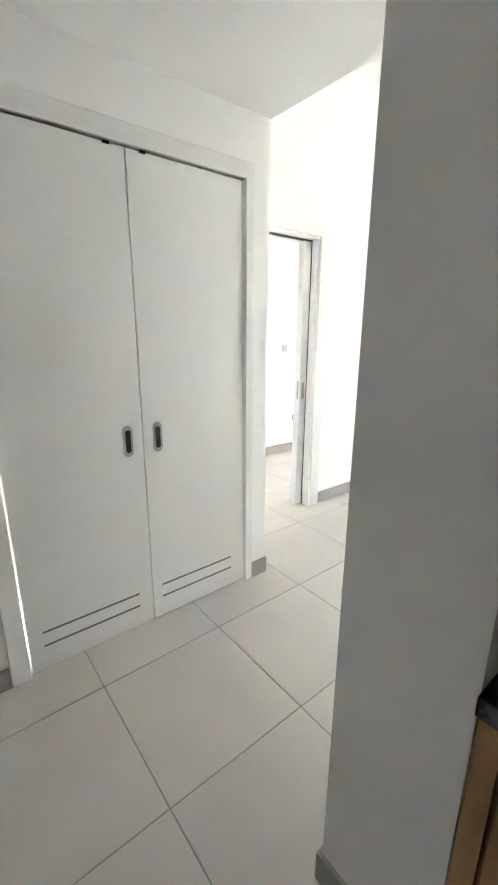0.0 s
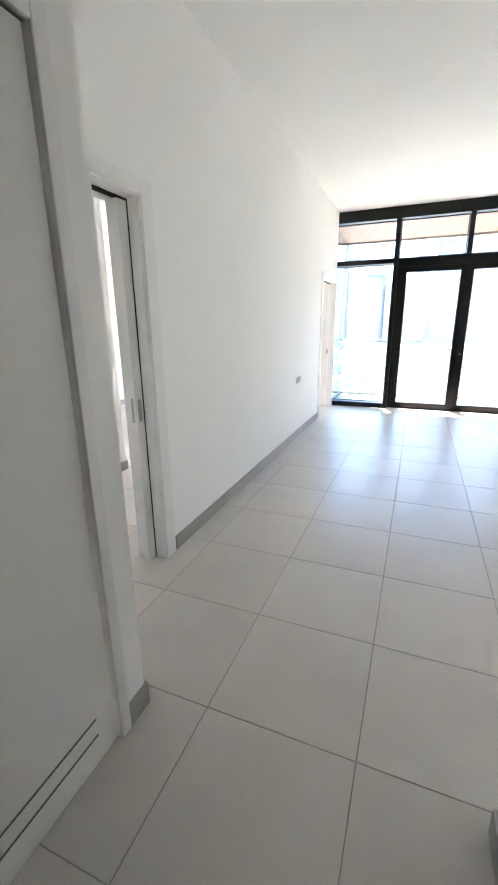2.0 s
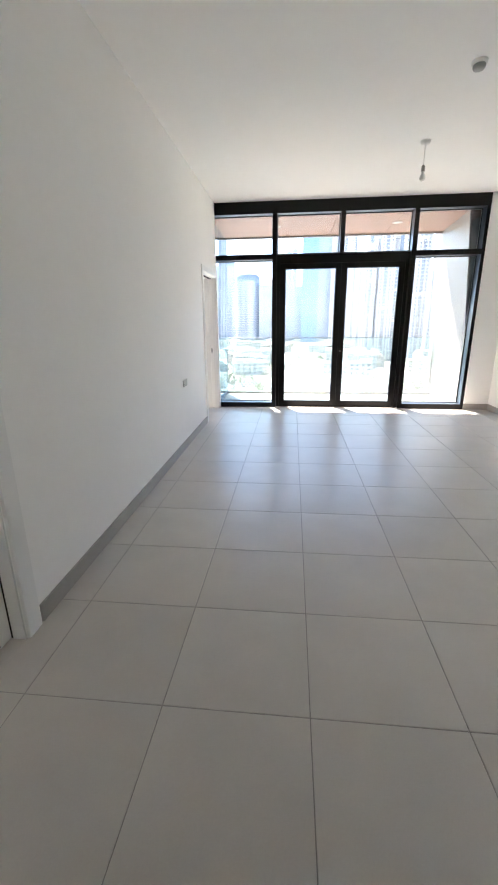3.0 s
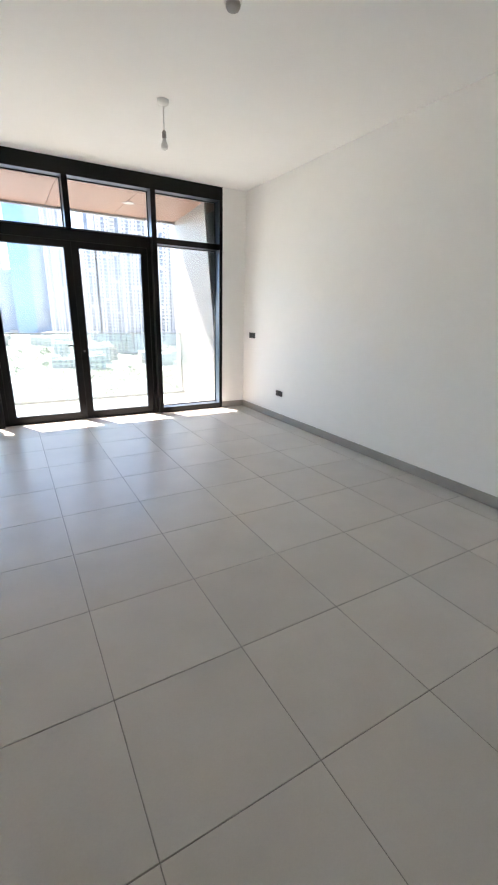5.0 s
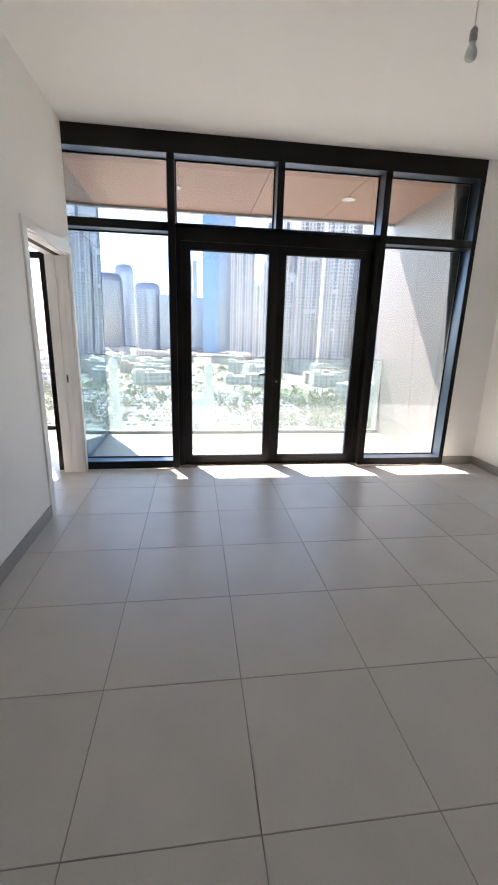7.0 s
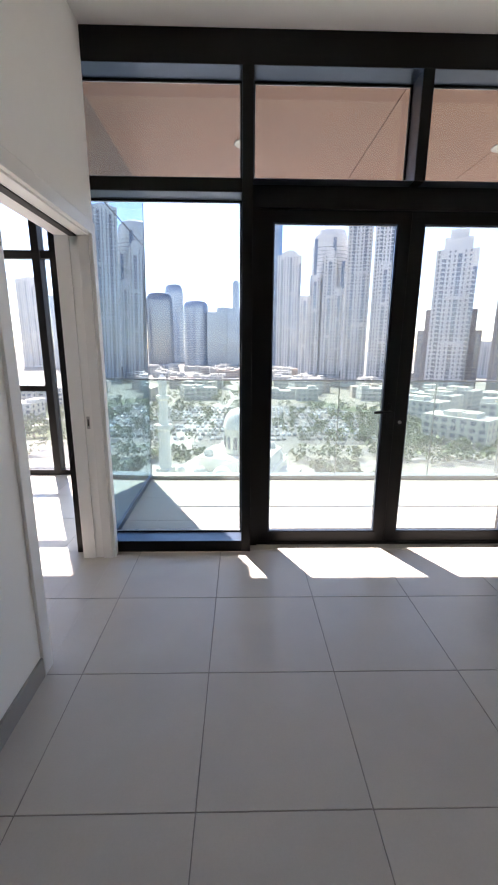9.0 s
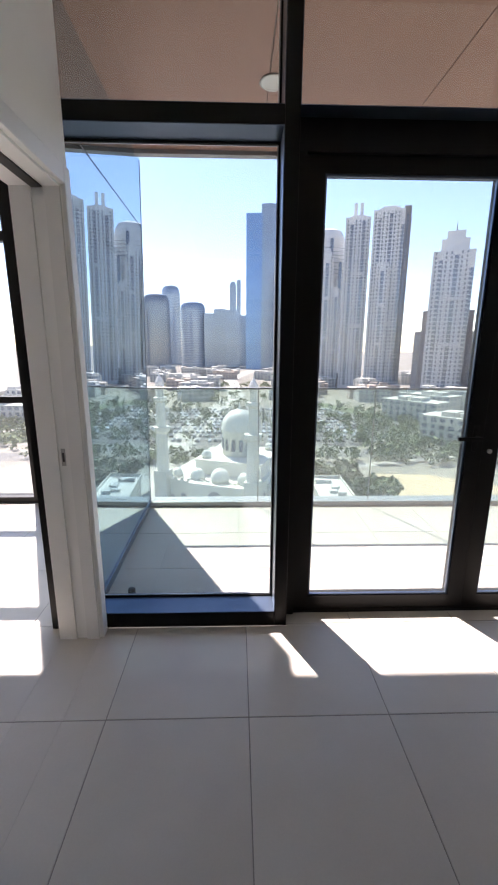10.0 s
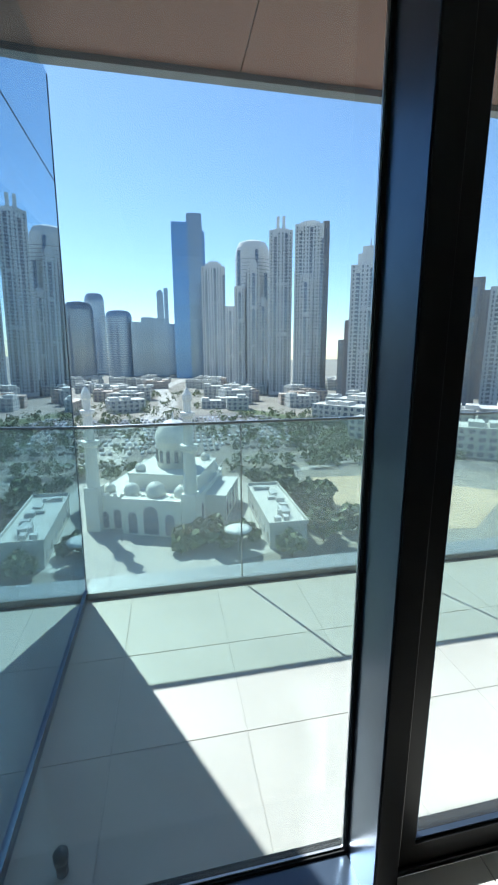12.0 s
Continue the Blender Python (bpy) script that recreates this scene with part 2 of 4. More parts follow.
# unseen strip added over the window head to keep sun from leaking in
structure("trim_sun_block", boxes((-0.22, RIGHT + 0.2, 0.0, 0.17, CEIL_Z + 0.003, CEIL_Z + 0.2)), CEIL, "unseen strip closing the gap over the glazing to sun", "ceiling edge")
structure("ceiling_hall", boxes((-0.1, RIGHT, BACK, END_Y - 0.1, LOW_Z, LOW_Z + 0.12)), CEIL, "lower white hallway ceiling", "ceiling")

# skirting of grey porcelain
SK = 0.012
structure("baseboard", boxes(
    (0, SK, -5.56, -1.19, 0, 0.10), (RIGHT - SK, RIGHT, END_Y, 0, 0, 0.10), (WIN_R, RIGHT - SK, -SK, 0, 0, 0.10),
    (FOY, FOY + SK, -6.767, END_Y + SK, 0, 0.10), (0.0, FOY, END_Y, END_Y + SK, 0, 0.10), (FOY, FOY + SK, BACK, -8.092, 0, 0.10),
    (1.80 - SK, 1.80, -7.53 - SK, END_Y + SK, 0, 0.10), (1.80, 2.08, -7.53 - SK, -7.53, 0, 0.10), (1.80, RIGHT - SK, END_Y, END_Y + SK, 0, 0.10),
    (-1.40, -1.40 + SK, -6.9, -4.31 + SK, 0, 0.10), (-3.9, -1.40, -4.31, -4.31 + SK, 0, 0.10), (BED_L, BED_L + SK, -4.2, BED_F, 0, 0.10)), SKIRT,
    "grey porcelain skirting along the walls", "skirting")


# ---- wardrobe ----
def wardrobe():
    w = thing("wardrobe", "built-in wardrobe with two closed white lacquered doors", "wardrobe", (FOY, -7.4145, 0))
    y0, y1, h = -0.6, 0.6, 2.2
    part("frame", boxes((-0.17, 0.014, y1 - 0.0, y1 + 0.05, 0, h + 0.075), (-0.17, 0.014, y0 - 0.075, y0, 0, h + 0.075), (-0.17, 0.014, y0, y1, h, h + 0.075), bevel=0.004), TRIMW, w)
    part("carcass", boxes((-0.52, -0.5, y0, y1, 0, h), (-0.5, -0.17, y0 - 0.02, y0, 0, h), (-0.5, -0.17, y1, y1 + 0.02, 0, h), (-0.5, -0.07, y0, y1, h - 0.01, h - 0.002)), TRIMW, w)
    for a, b, hy in ((y0 + 0.008, -0.002, -0.075), (0.002, y1 - 0.010, 0.075)):
        d = part("door", boxes((-0.048, -0.008, a, b, 0.005, h - 0.004), bevel=0.003), LACQUER, w)
        s0, s1 = (a + 0.06, -0.075) if a < -0.1 else (0.055, b - 0.085)
        # grey bars on the face give the shade of the grooves in colour
        for z in (0.192, 0.122):
            part("vent_groove", boxes((-0.0085, -0.0068, s0, s1, z - 0.0045, z + 0.0045)), SLOT, d)
        part("catch", boxes((-0.010, -0.001, hy - 0.012, hy + 0.012, h - 0.012, h - 0.004)), DARK, d)
        bm = bmesh.new()
        oval(bm, 0.024, 0.074, 0.004)
        bm.transform(Matrix.Translation((-0.008, hy, 1.0)) @ Matrix.Rotation(radians(90), 4, "Y"))
        pull = part("flush_pull", bm, STEEL, d, "brushed steel flush pull")
        # dark oval laid on the pull for the shade in its hollow
        bm = bmesh.new()
        oval(bm, 0.013, 0.055, 0.005)
        bm.transform(Matrix.Translation((-0.0075, hy, 1.0)) @ Matrix.Rotation(radians(90), 4, "Y"))
        part("recess", bm, DARK, d)
    return w


def oval(bm, r, half, depth, seg=10):
    """A stadium-shaped plate, long along its own y, thick along z."""
    pts = [(r * math.cos(a), (half - r) + r * math.sin(a)) for a in [math.pi * i / seg for i in range(seg + 1)]]
    pts += [(-x, -y) for x, y in pts]
    lo = [bm.verts.new((x, y, 0)) for x, y in pts]
    hi = [bm.verts.new((x * 0.94, y * 0.97, depth)) for x, y in pts]
    bm.faces.new(list(reversed(lo)))
    bm.faces.new(hi)
    for i in range(len(pts)):
        j = (i + 1) % len(pts)
        bm.faces.new((lo[i], lo[j], hi[j], hi[i]))
    # long side upright once the plate stands on a wall
    bm.transform(Matrix(((0, 1, 0, 0), (1, 0, 0, 0), (0, 0, 1, 0), (0, 0, 0, 1))))


wardrobe()


# ---- pocket doors ----
def pocket_door(name, y0, y1, h, edge, label):
    """Lined opening through the west wall with an open sliding leaf showing its edge."""
    d = tagged(new(name), label, "door", kind="structure")
    out = [(-0.2, 0.016, y1, y1 + 0.10 if y1 < -1 else y1 + 0.062, 0, h + 0.075), (-0.016 - 0.2, 0.016, y0 - 0.08, y0, 0, h + 0.075), (-0.2, 0.016, y0, y1, h, h + 0.075)]
    part("door_frame", boxes((-0.005, 0.016, out[0][2], out[0][3], 0, h + 0.075), (-0.005, 0.016, y0 - 0.08, y0, 0, h + 0.075), (-0.005, 0.016, y0, y1, h, h + 0.075), bevel=0.004), TRIMW, d)
    part("door_lining", boxes((-0.215, -0.006, y0 - 0.001, y0 + 0.012, 0, h), (-0.215, -0.006, y0 + 0.012, y1 - 0.012, h - 0.012, h + 0.001),
         (-0.07, -0.006, y1 - 0.012, y1 + 0.001, 0, h), (-0.215, -0.125, y1 - 0.012, y1 + 0.001, 0, h), bevel=0.002), TRIMW, d)
    part("track", boxes((-0.12, -0.075, y0 + 0.013, y1 - 0.013, h - 0.018, h - 0.0125)), DARK, d)
    # dark sheet for the shade inside the leaf's pocket
    part("pocket_shade", boxes((-0.124, -0.071, y1 - 0.006, y1, 0, h - 0.012)), DARK, d) if edge > y0 + 0.5 else None
    return d


BD = pocket_door("door_1", -6.58, -5.68, 2.178, -5.75, "white doorway with a sliding pocket leaf standing open")
leaf = part("door_leaf", boxes((-0.119, -0.079, -5.765, -5.69, 0.008, 2.155), bevel=0.002), LACQUER, BD, "edge of a white sliding leaf")
for xx in (-0.0785,):
    bm = bmesh.new()
    oval(bm, 0.016, 0.07, 0.003)
    bm.transform(Matrix.Translation((xx, -5.727, 1.02)) @ Matrix.Rotation(radians(90), 4, "Y"))
    part("flush_pull", bm, STEEL, leaf)
part("edge_pull", boxes((-0.108, -0.09, -5.7665, -5.764, 0.95, 1.10)), STEEL, leaf)
FD = pocket_door("door_2", -1.11, -0.075, 2.185, -1.1, "white doorway by the glazing with its leaf slid away")
part("latch_plate", boxes((-0.109, -0.089, -0.0885, -0.0865, 0.965, 1.05)), STEEL, FD)
part("latch_slot", boxes((-0.104, -0.094, -0.0892, -0.0884, 0.985, 1.03)), DARK, FD)
leaf2 = part("door_leaf", boxes((-0.119, -0.079, -1.097, -1.04, 0.008, 2.165), bevel=0.002), LACQUER, FD, "edge of a white sliding leaf")
part("edge_pull", boxes((-0.108, -0.09, -1.0405, -1.0385, 0.95, 1.09)), STEEL, leaf2)


# ---- glazing of the living room ----
def glazing():
    g = tagged(new("window_1"), "black aluminium glazed wall with two balcony doors", "window", kind="structure")
    D = 0.20
    M = (0.972, 2.045, 3.16)
    part("head", boxes((-0.17, WIN_R, 0.002, D, 3.125, CEIL_Z), bevel=0.003), BLACK, g)
    part("post", boxes((-0.17, -0.12, 0.002, D, 0, 3.125), bevel=0.003), BLACK, g)
    part("post", boxes((WIN_R - 0.05, WIN_R, 0.0, D, 0, 3.125), bevel=0.003), BLACK, g)
    for x in M:
        z0 = 2.53 if x == M[1] else 0
        part("mullion", boxes((x - 0.033, x + 0.033, 0.0, D, z0, 3.125), bevel=0.003), BLACK, g)
    part("transom", boxes((-0.12, M[0] - 0.033, 0.002, D, 2.455, 2.53), bevel=0.003), BLACK, g)
    part("transom", boxes((M[2] + 0.033, WIN_R - 0.05, 0.0, D, 2.455, 2.53), bevel=0.003), BLACK, g)
    part("door_head", boxes((M[0] + 0.033, M[2] - 0.033, 0.10, D, 2.395, 2.53), bevel=0.003), BLACK, g)
    part("sill", boxes((-0.12, M[0] - 0.033, 0.002, D, 0, 0.085), bevel=0.003), BLACK, g)
    part("sill", boxes((M[2] + 0.033, WIN_R - 0.05, 0.0, D, 0, 0.085), bevel=0.003), BLACK, g)
    part("threshold", boxes((M[0] + 0.033, M[2] - 0.033, 0.115, D, -0.003, 0.022), bevel=0.003), BLACK, g)
    part("door_jamb", boxes((M[0] + 0.033, M[0] + 0.085, 0.10, D, 0.0, 2.395)), BLACK, g)
    part("door_jamb", boxes((M[2] - 0.085, M[2] - 0.033, 0.10, D, 0.0, 2.395)), BLACK, g)
    # satin reveals inside each fixed light
    lights = [(-0.12, M[0] - 0.033, 0.085, 2.455), (M[2] + 0.033, WIN_R - 0.05, 0.085, 2.455)]
    xs = [-0.12, M[0] - 0.033, M[0] + 0.033, M[1] - 0.033, M[1] + 0.033, M[2] - 0.033, M[2] + 0.033, WIN_R - 0.05]
    lights += [(xs[i], xs[i + 1], 2.53, 3.125) for i in (0, 2, 4, 6)]
    for x0, x1, z0, z1 in lights:
        t = 0.003
        part("reveal", boxes((x0, x0 + t, 0.006, 0.155, z0, z1), (x1 - t, x1, 0.006, 0.155, z0, z1), (x0 + t, x1 - t, 0.006, 0.155, z0, z0 + t), (x0 + t, x1 - t, 0.006, 0.155, z1 - t, z1)), ANOD, g, "satin dark aluminium reveal")
        e = 0.012
        part("gasket", boxes((x0, x0 + e, 0.155, 0.17, z0, z1), (x1 - e, x1, 0.155, 0.17, z0, z1), (x0 + e, x1 - e, 0.155, 0.17, z0, z0 + e), (x0 + e, x1 - e, 0.155, 0.17, z1 - e, z1)), GASKET, g)
        e2 = 0.017
        part("bead", boxes((x0 + e, x0 + e2, 0.162, 0.168, z0 + e, z1 - e), (x1 - e2, x1 - e, 0.162, 0.168, z0 + e, z1 - e), (x0 + e2, x1 - e2, 0.162, 0.168, z0 + e, z0 + e2), (x0 + e2, x1 - e2, 0.162, 0.168, z1 - e2, z1 - e)), EDGE, g)
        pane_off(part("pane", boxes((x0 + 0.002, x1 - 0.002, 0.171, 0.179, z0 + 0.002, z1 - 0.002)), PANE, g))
    # two door leaves
    L0, L1 = M[0] + 0.0855, M[2] - 0.0855
    mid = (L0 + L1) / 2
    for a, b in ((L0, mid - 0.0008), (mid + 0.0008, L1)):
        leaf = part("door_leaf", boxes((a, a + 0.088, 0.125, 0.192, 0.0225, 2.3945), (b - 0.085, b, 0.125, 0.192, 0.0225, 2.3945),
                    (a + 0.088, b - 0.085, 0.125, 0.192, 0.0225, 0.10), (a + 0.088, b - 0.085, 0.125, 0.192, 2.318, 2.3945)), BLACK, g, "black framed glass balcony door")
        x0, x1, z0, z1, e = a + 0.088, b - 0.085, 0.10, 2.318, 0.01
        part("bead", boxes((x0, x0 + e, 0.135, 0.15, z0, z1), (x1 - e, x1, 0.135, 0.15, z0, z1), (x0 + e, x1 - e, 0.135, 0.15, z0, z0 + e), (x0 + e, x1 - e, 0.135, 0.15, z1 - e, z1)), ANOD, leaf)
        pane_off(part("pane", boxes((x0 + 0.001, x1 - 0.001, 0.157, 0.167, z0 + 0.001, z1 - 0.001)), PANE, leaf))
        if a == L0:
            bm = boxes((b - 0.06, b - 0.03, 0.117, 0.125, 0.98, 1.12), bevel=0.003)
            part("handle_plate", bm, BLACK, leaf)
            bm = boxes((b - 0.053, b - 0.037, 0.07, 0.117, 1.052, 1.068), (b - 0.17, b - 0.037, 0.06, 0.075, 1.05, 1.07), bevel=0.004)
            part("lever_handle", bm, BLACK, leaf, "black lever handle")
        else:
            bm = bmesh.new()
            bm_cyl(bm, 0.012, 0.012, 0.012, Matrix.Translation((a + 0.04, 0.125, 0.98)) @ Matrix.Rotation(radians(90), 4, "X"))
            part("cylinder_lock", bm, STEEL, leaf)
    return g


glazing()

# ---- balcony ----
# feet and heads of the two side walls, which lean in towards their tops: (near, far) plan points
GLASS_FOOT, GLASS_HEAD = (Vector((-0.150, 0.20)), Vector((-0.180, BAL_F))), (Vector((-0.095, 0.20)), Vector((-0.125, BAL_F)))
CLAD_FOOT, CLAD_HEAD = (Vector((4.28, 0.20)), Vector((4.31, 2.30))), (Vector((4.00, 0.20)), Vector((4.18, 2.30)))
HEAD_Z = 3.12


def leaning(foot, head, s0, s1, z0, z1, thick, nu=6, nv=8):
    """A slab on a leaning side wall, from s0 to s1 along it and z0 to z1 up it; thick goes along +x."""
    def at(s, z, dx):
        k = (z - BAL_Z) / (HEAD_Z - BAL_Z)
        p = foot[0].lerp(foot[1], s).lerp(head[0].lerp(head[1], s), k)
        return Vector((p.x + dx, p.y, z))
    bm = bmesh.new()
    rows = [[[bm.verts.new(at(s0 + (s1 - s0) * i / nu, z0 + (z1 - z0) * j / nv, dx)) for i in range(nu + 1)] for j in range(nv + 1)] for dx in (0.0, thick)]
    for j in range(nv):
        for i in range(nu):
            for side in rows:
                bm.faces.new((side[j][i], side[j][i + 1], side[j + 1][i + 1], side[j + 1][i]))
    a, b = rows
    for j in range(nv):
        for i in (0, nu):
            bm.faces.new((a[j][i], a[j + 1][i], b[j + 1][i], b[j][i]))
    for i in range(nu):
        for j in (0, nv):
            bm.faces.new((a[j][i], a[j][i + 1], b[j][i + 1], b[j][i]))
    bmesh.ops.recalc_face_normals(bm, faces=bm.faces[:])
    return bm


side = tagged(new("window_2"), "blue reflective coated glass side of the bedroom bay", "window", kind="structure")
for z0, z1 in ((BAL_Z + 0.06, 2.574), (2.586, 3.12)):
    part("pane", leaning(GLASS_FOOT, GLASS_HEAD, 0, 1, z0, z1, -0.02), COATED, side)
part("joint", leaning(GLASS_FOOT, GLASS_HEAD, 0, 1, 2.574, 2.586, -0.022), BLACK, side)
part("base_channel", leaning(GLASS_FOOT, GLASS_HEAD, 0, 1, BAL_Z, BAL_Z + 0.06, 0.012), ANOD, side)
part("edge_trim", leaning(GLASS_FOOT, GLASS_HEAD, 0.997, 1.003, BAL_Z + 0.06, 3.12, 0.003), ANOD, side)
part("corner_post", boxes((-0.26, -0.215, BAL_F - 0.06, BAL_F, -0.1, 3.3)), BLACK, side)
part("post", boxes((-0.29, -0.205, 0.0, 0.09, 0, CEIL_Z)), BLACK, side)
part("infill", boxes((-0.205, -0.171, 0.002, 0.20, 0, CEIL_Z)), BLACK, side)

bedwin = tagged(new("window_3"), "black aluminium front glazing of the bedroom", "window", kind="structure")
part("head", boxes((BED_L, -0.26, BED_F - 0.12, BED_F, 3.15, CEIL_Z)), BLACK, bedwin)
part("sill", boxes((BED_L, -0.26, BED_F - 0.12, BED_F, 0, 0.06)), BLACK, bedwin)
part("transom", boxes((BED_L, -0.26, BED_F - 0.1, BED_F - 0.02, 2.42, 2.5)), BLACK, bedwin)
part("rail", boxes((BED_L, -1.29, BED_F - 0.1, BED_F - 0.02, 1.0, 1.06)), BLACK, bedwin)
for x in (-0.62, -1.25, -2.3, -3.35):
    part("mullion", boxes((x - 0.04, x + 0.04, BED_F - 0.13, BED_F, 0.06, 3.15)), BLACK, bedwin)
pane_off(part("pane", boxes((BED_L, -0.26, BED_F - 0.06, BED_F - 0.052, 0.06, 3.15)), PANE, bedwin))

structure("balcony_slab", boxes((-0.2, 4.5, 0.17, BAL_F + 0.25, -0.40, BAL_Z - 0.012), (BED_L - 0.2, -0.2, 0.17, BED_F + 0.05, -0.4, -0.02)), FASCIA, "concrete balcony slab with grey metal edge", "balcony floor")
structure("soffit_slab", boxes((BED_L - 0.3, RIGHT + 1, 0.17, 1.90, 3.14, 3.5)), FASCIA, "slab of the balcony above", "balcony ceiling")
soff = tagged(new("soffit"), "copper brown metal panels lining the balcony ceiling", "soffit", kind="structure")
sx = [-0.2, 0.93, 1.98, 3.03, 4.08, 4.6]
for a, b in zip(sx, sx[1:]):
    part("panel", boxes((a + 0.003, b - 0.003, 0.17, 1.86, 3.12, 3.139), bevel=0.002), SOFFIT, soff)
structure("soffit_edge", boxes((-0.2, 4.6, 1.865, 1.935, 3.09, 3.5)), FASCIA, "grey metal fascia along the balcony ceiling", "fascia")


def downlight(x, y):
    d = thing("downlight", "small round white recessed downlight, switched off", "light", (x, y, 3.12), group="balcony downlights")
    bm = bmesh.new()
    lathe(bm, [(0.075, 0.0), (0.085, -0.002), (0.088, -0.006), (0.07, -0.008), (0.062, -0.004)])
    part("trim_ring", bm, WHTPL, d, smooth=True)
    bm = bmesh.new()
    lathe(bm, [(0.061, -0.001), (0.06, -0.005)])
    part("lens", bm, WHTPL, d)


downlight(0.96, 0.95)
downlight(3.07, 0.93)

clad = tagged(new("wall_cladding"), "champagne metal panels on the balcony side wall", "wall", kind="structure")
for s0, s1 in ((0, 0.379), (0.381, 1.0)):
    part("panel", leaning(CLAD_FOOT, CLAD_HEAD, s0, s1, BAL_Z, HEAD_Z, 0.03), CLAD, clad)
for s0, z in ((0.06, 2.72), (0.32, 2.72), (0.44, 2.72)):
    part("fixing", leaning(CLAD_FOOT, CLAD_HEAD, s0, s0 + 0.006, z, z + 0.012, -0.004, 1, 1), FASCIA, clad)
part("backing", boxes((4.35, 4.62, 0.2, 2.28, -0.4, 3.12)), FASCIA, clad)


def balustrade():
    b = tagged(new("balustrade"), "frameless green-tinted glass balustrade with slim rail", "railing")
    xs = [-0.175, 0.945, 2.115, 3.285, 4.28]
    for a, c in zip(xs, xs[1:]):
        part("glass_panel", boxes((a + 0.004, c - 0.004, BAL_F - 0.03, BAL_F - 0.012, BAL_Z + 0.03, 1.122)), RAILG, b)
    for x in xs[1:-1]:
        part("panel_joint", boxes((x - 0.0038, x + 0.0038, BAL_F - 0.030, BAL_F - 0.012, BAL_Z + 0.05, 1.120)), GREYPL, b)
    part("base_shoe", boxes((-0.175, 4.30, BAL_F - 0.05, BAL_F + 0.01, BAL_Z, BAL_Z + 0.05), bevel=0.004), FASCIA, b)
    part("top_rail", boxes((-0.155, 4.285, BAL_F - 0.036, BAL_F - 0.006, 1.122, 1.14), bevel=0.003), STEEL, b)
    part("end_post", boxes((4.262, 4.284, BAL_F - 0.04, BAL_F, BAL_Z + 0.05, 1.122)), STEEL, b)
    return b


balustrade()
structure("coping", boxes((-0.2, 4.5, BAL_F + 0.012, BAL_F + 0.25, BAL_Z - 0.01, BAL_Z + 0.0)), FASCIA, "grey metal coping beyond the balustrade", "coping")

bm = bmesh.new()
lathe(bm, [(0.019, 0.0), (0.019, 0.045), (0.017, 0.05), (0.024, 0.054), (0.024, 0.084), (0.02, 0.09)])
stop = part("door_stop", bm, BLKPL, smooth=True)
stop.location = (0.042, 0.40, BAL_Z)
tagged(stop, "small black rubber-topped door stop on the tiles", "door stop")


# ---- fittings in the living room ----
def bulb_pendant():
    p = thing("pendant_light", "bare bulb on a white cord below a ceiling rose, unlit", "light", (2.64, -2.03, CEIL_Z))
    bm = bmesh.new()
    lathe(bm, [(0.052, 0.0), (0.052, -0.012), (0.046, -0.03), (0.02, -0.036), (0.006, -0.042)])
    part("ceiling_rose", bm, WHTPL, p, smooth=True)
    bm = bmesh.new()
    lathe(bm, [(0.004, -0.04), (0.004, -0.225)], seg=8)
    part("cord", bm, WHTPL, p)
    bm = bmesh.new()
    lathe(bm, [(0.008, -0.222), (0.018, -0.235), (0.02, -0.28), (0.016, -0.285)])
    part("lamp_holder", bm, GREYPL, p, smooth=True)
    bm = bmesh.new()
    lathe(bm, [(0.014, -0.284), (0.015, -0.30), (0.026, -0.325), (0.03, -0.345), (0.026, -0.362), (0.012, -0.372)])
    part("bulb", bm, mat("opal_bulb", (0.72, 0.72, 0.69), 0.2), p, smooth=True)


bulb_pendant()
det = thing("smoke_detector", "white round smoke detector on the ceiling", "smoke detector", (2.60, -3.43, CEIL_Z))
bm = bmesh.new()
lathe(bm, [(0.055, 0.0), (0.055, -0.02), (0.05, -0.026)])
part("base", bm, WHTPL, det, smooth=True)
bm = bmesh.new()
lathe(bm, [(0.044, -0.026), (0.044, -0.042), (0.036, -0.055), (0.015, -0.06)])
part("sensor_cap", bm, GREYPL, det, smooth=True)


def plate(name, at, turn, material, label, category, gangs=1, kind="switch", size=0.086):
    """A wall plate in its own yz plane; its front looks along +x."""
    p = thing(name, label, category, at, turn)
    for g in range(gangs):
        y = (g - (gangs - 1) / 2) * (size + 0.006)
        f = part("faceplate", boxes((0, 0.009, y - size / 2, y + size / 2, -size / 2, size / 2), bevel=0.002), material, p)
        if kind == "switch":
            part("rocker", boxes((0.009, 0.013, y - size * 0.3, y + size * 0.3, -size * 0.3, size * 0.3), bevel=0.001), material, f)
        else:
            for dy, dz, w, hh in ((0, 0.016, 0.006, 0.012), (-0.014, -0.012, 0.01, 0.006), (0.014, -0.012, 0.01, 0.006)):
                part("socket_hole", boxes((0.009, 0.0096, y + dy - w / 2, y + dy + w / 2, dz - hh / 2, dz + hh / 2)), DARK, f)
            part("rocker", boxes((0.009, 0.012, y + 0.022, y + 0.034, 0.018, 0.032)), material, f)
    return p


plate("socket", (0.001, -2.41, 0.79), 0, GREYPL, "grey metal double socket on the white wall", "socket", 2, "socket", 0.08)
plate("light_switch", (RIGHT - 0.001, -0.285, 1.205), 180, BLKPL, "pair of black switches on the white wall", "switch", 2)
plate("socket", (RIGHT - 0.001, -1.127, 0.405), 180, BLKPL, "black double socket low on the white wall", "socket", 2, "socket", 0.08)
plate("light_switch", (-1.399, -4.47, 1.30), 0, BLKPL, "black switch on the bedroom wall", "switch", 1)
plate("light_switch", (-1.399, -4.69, 1.30), 0, GREYPL, "grey switch plate on the bedroom wall", "switch", 1)
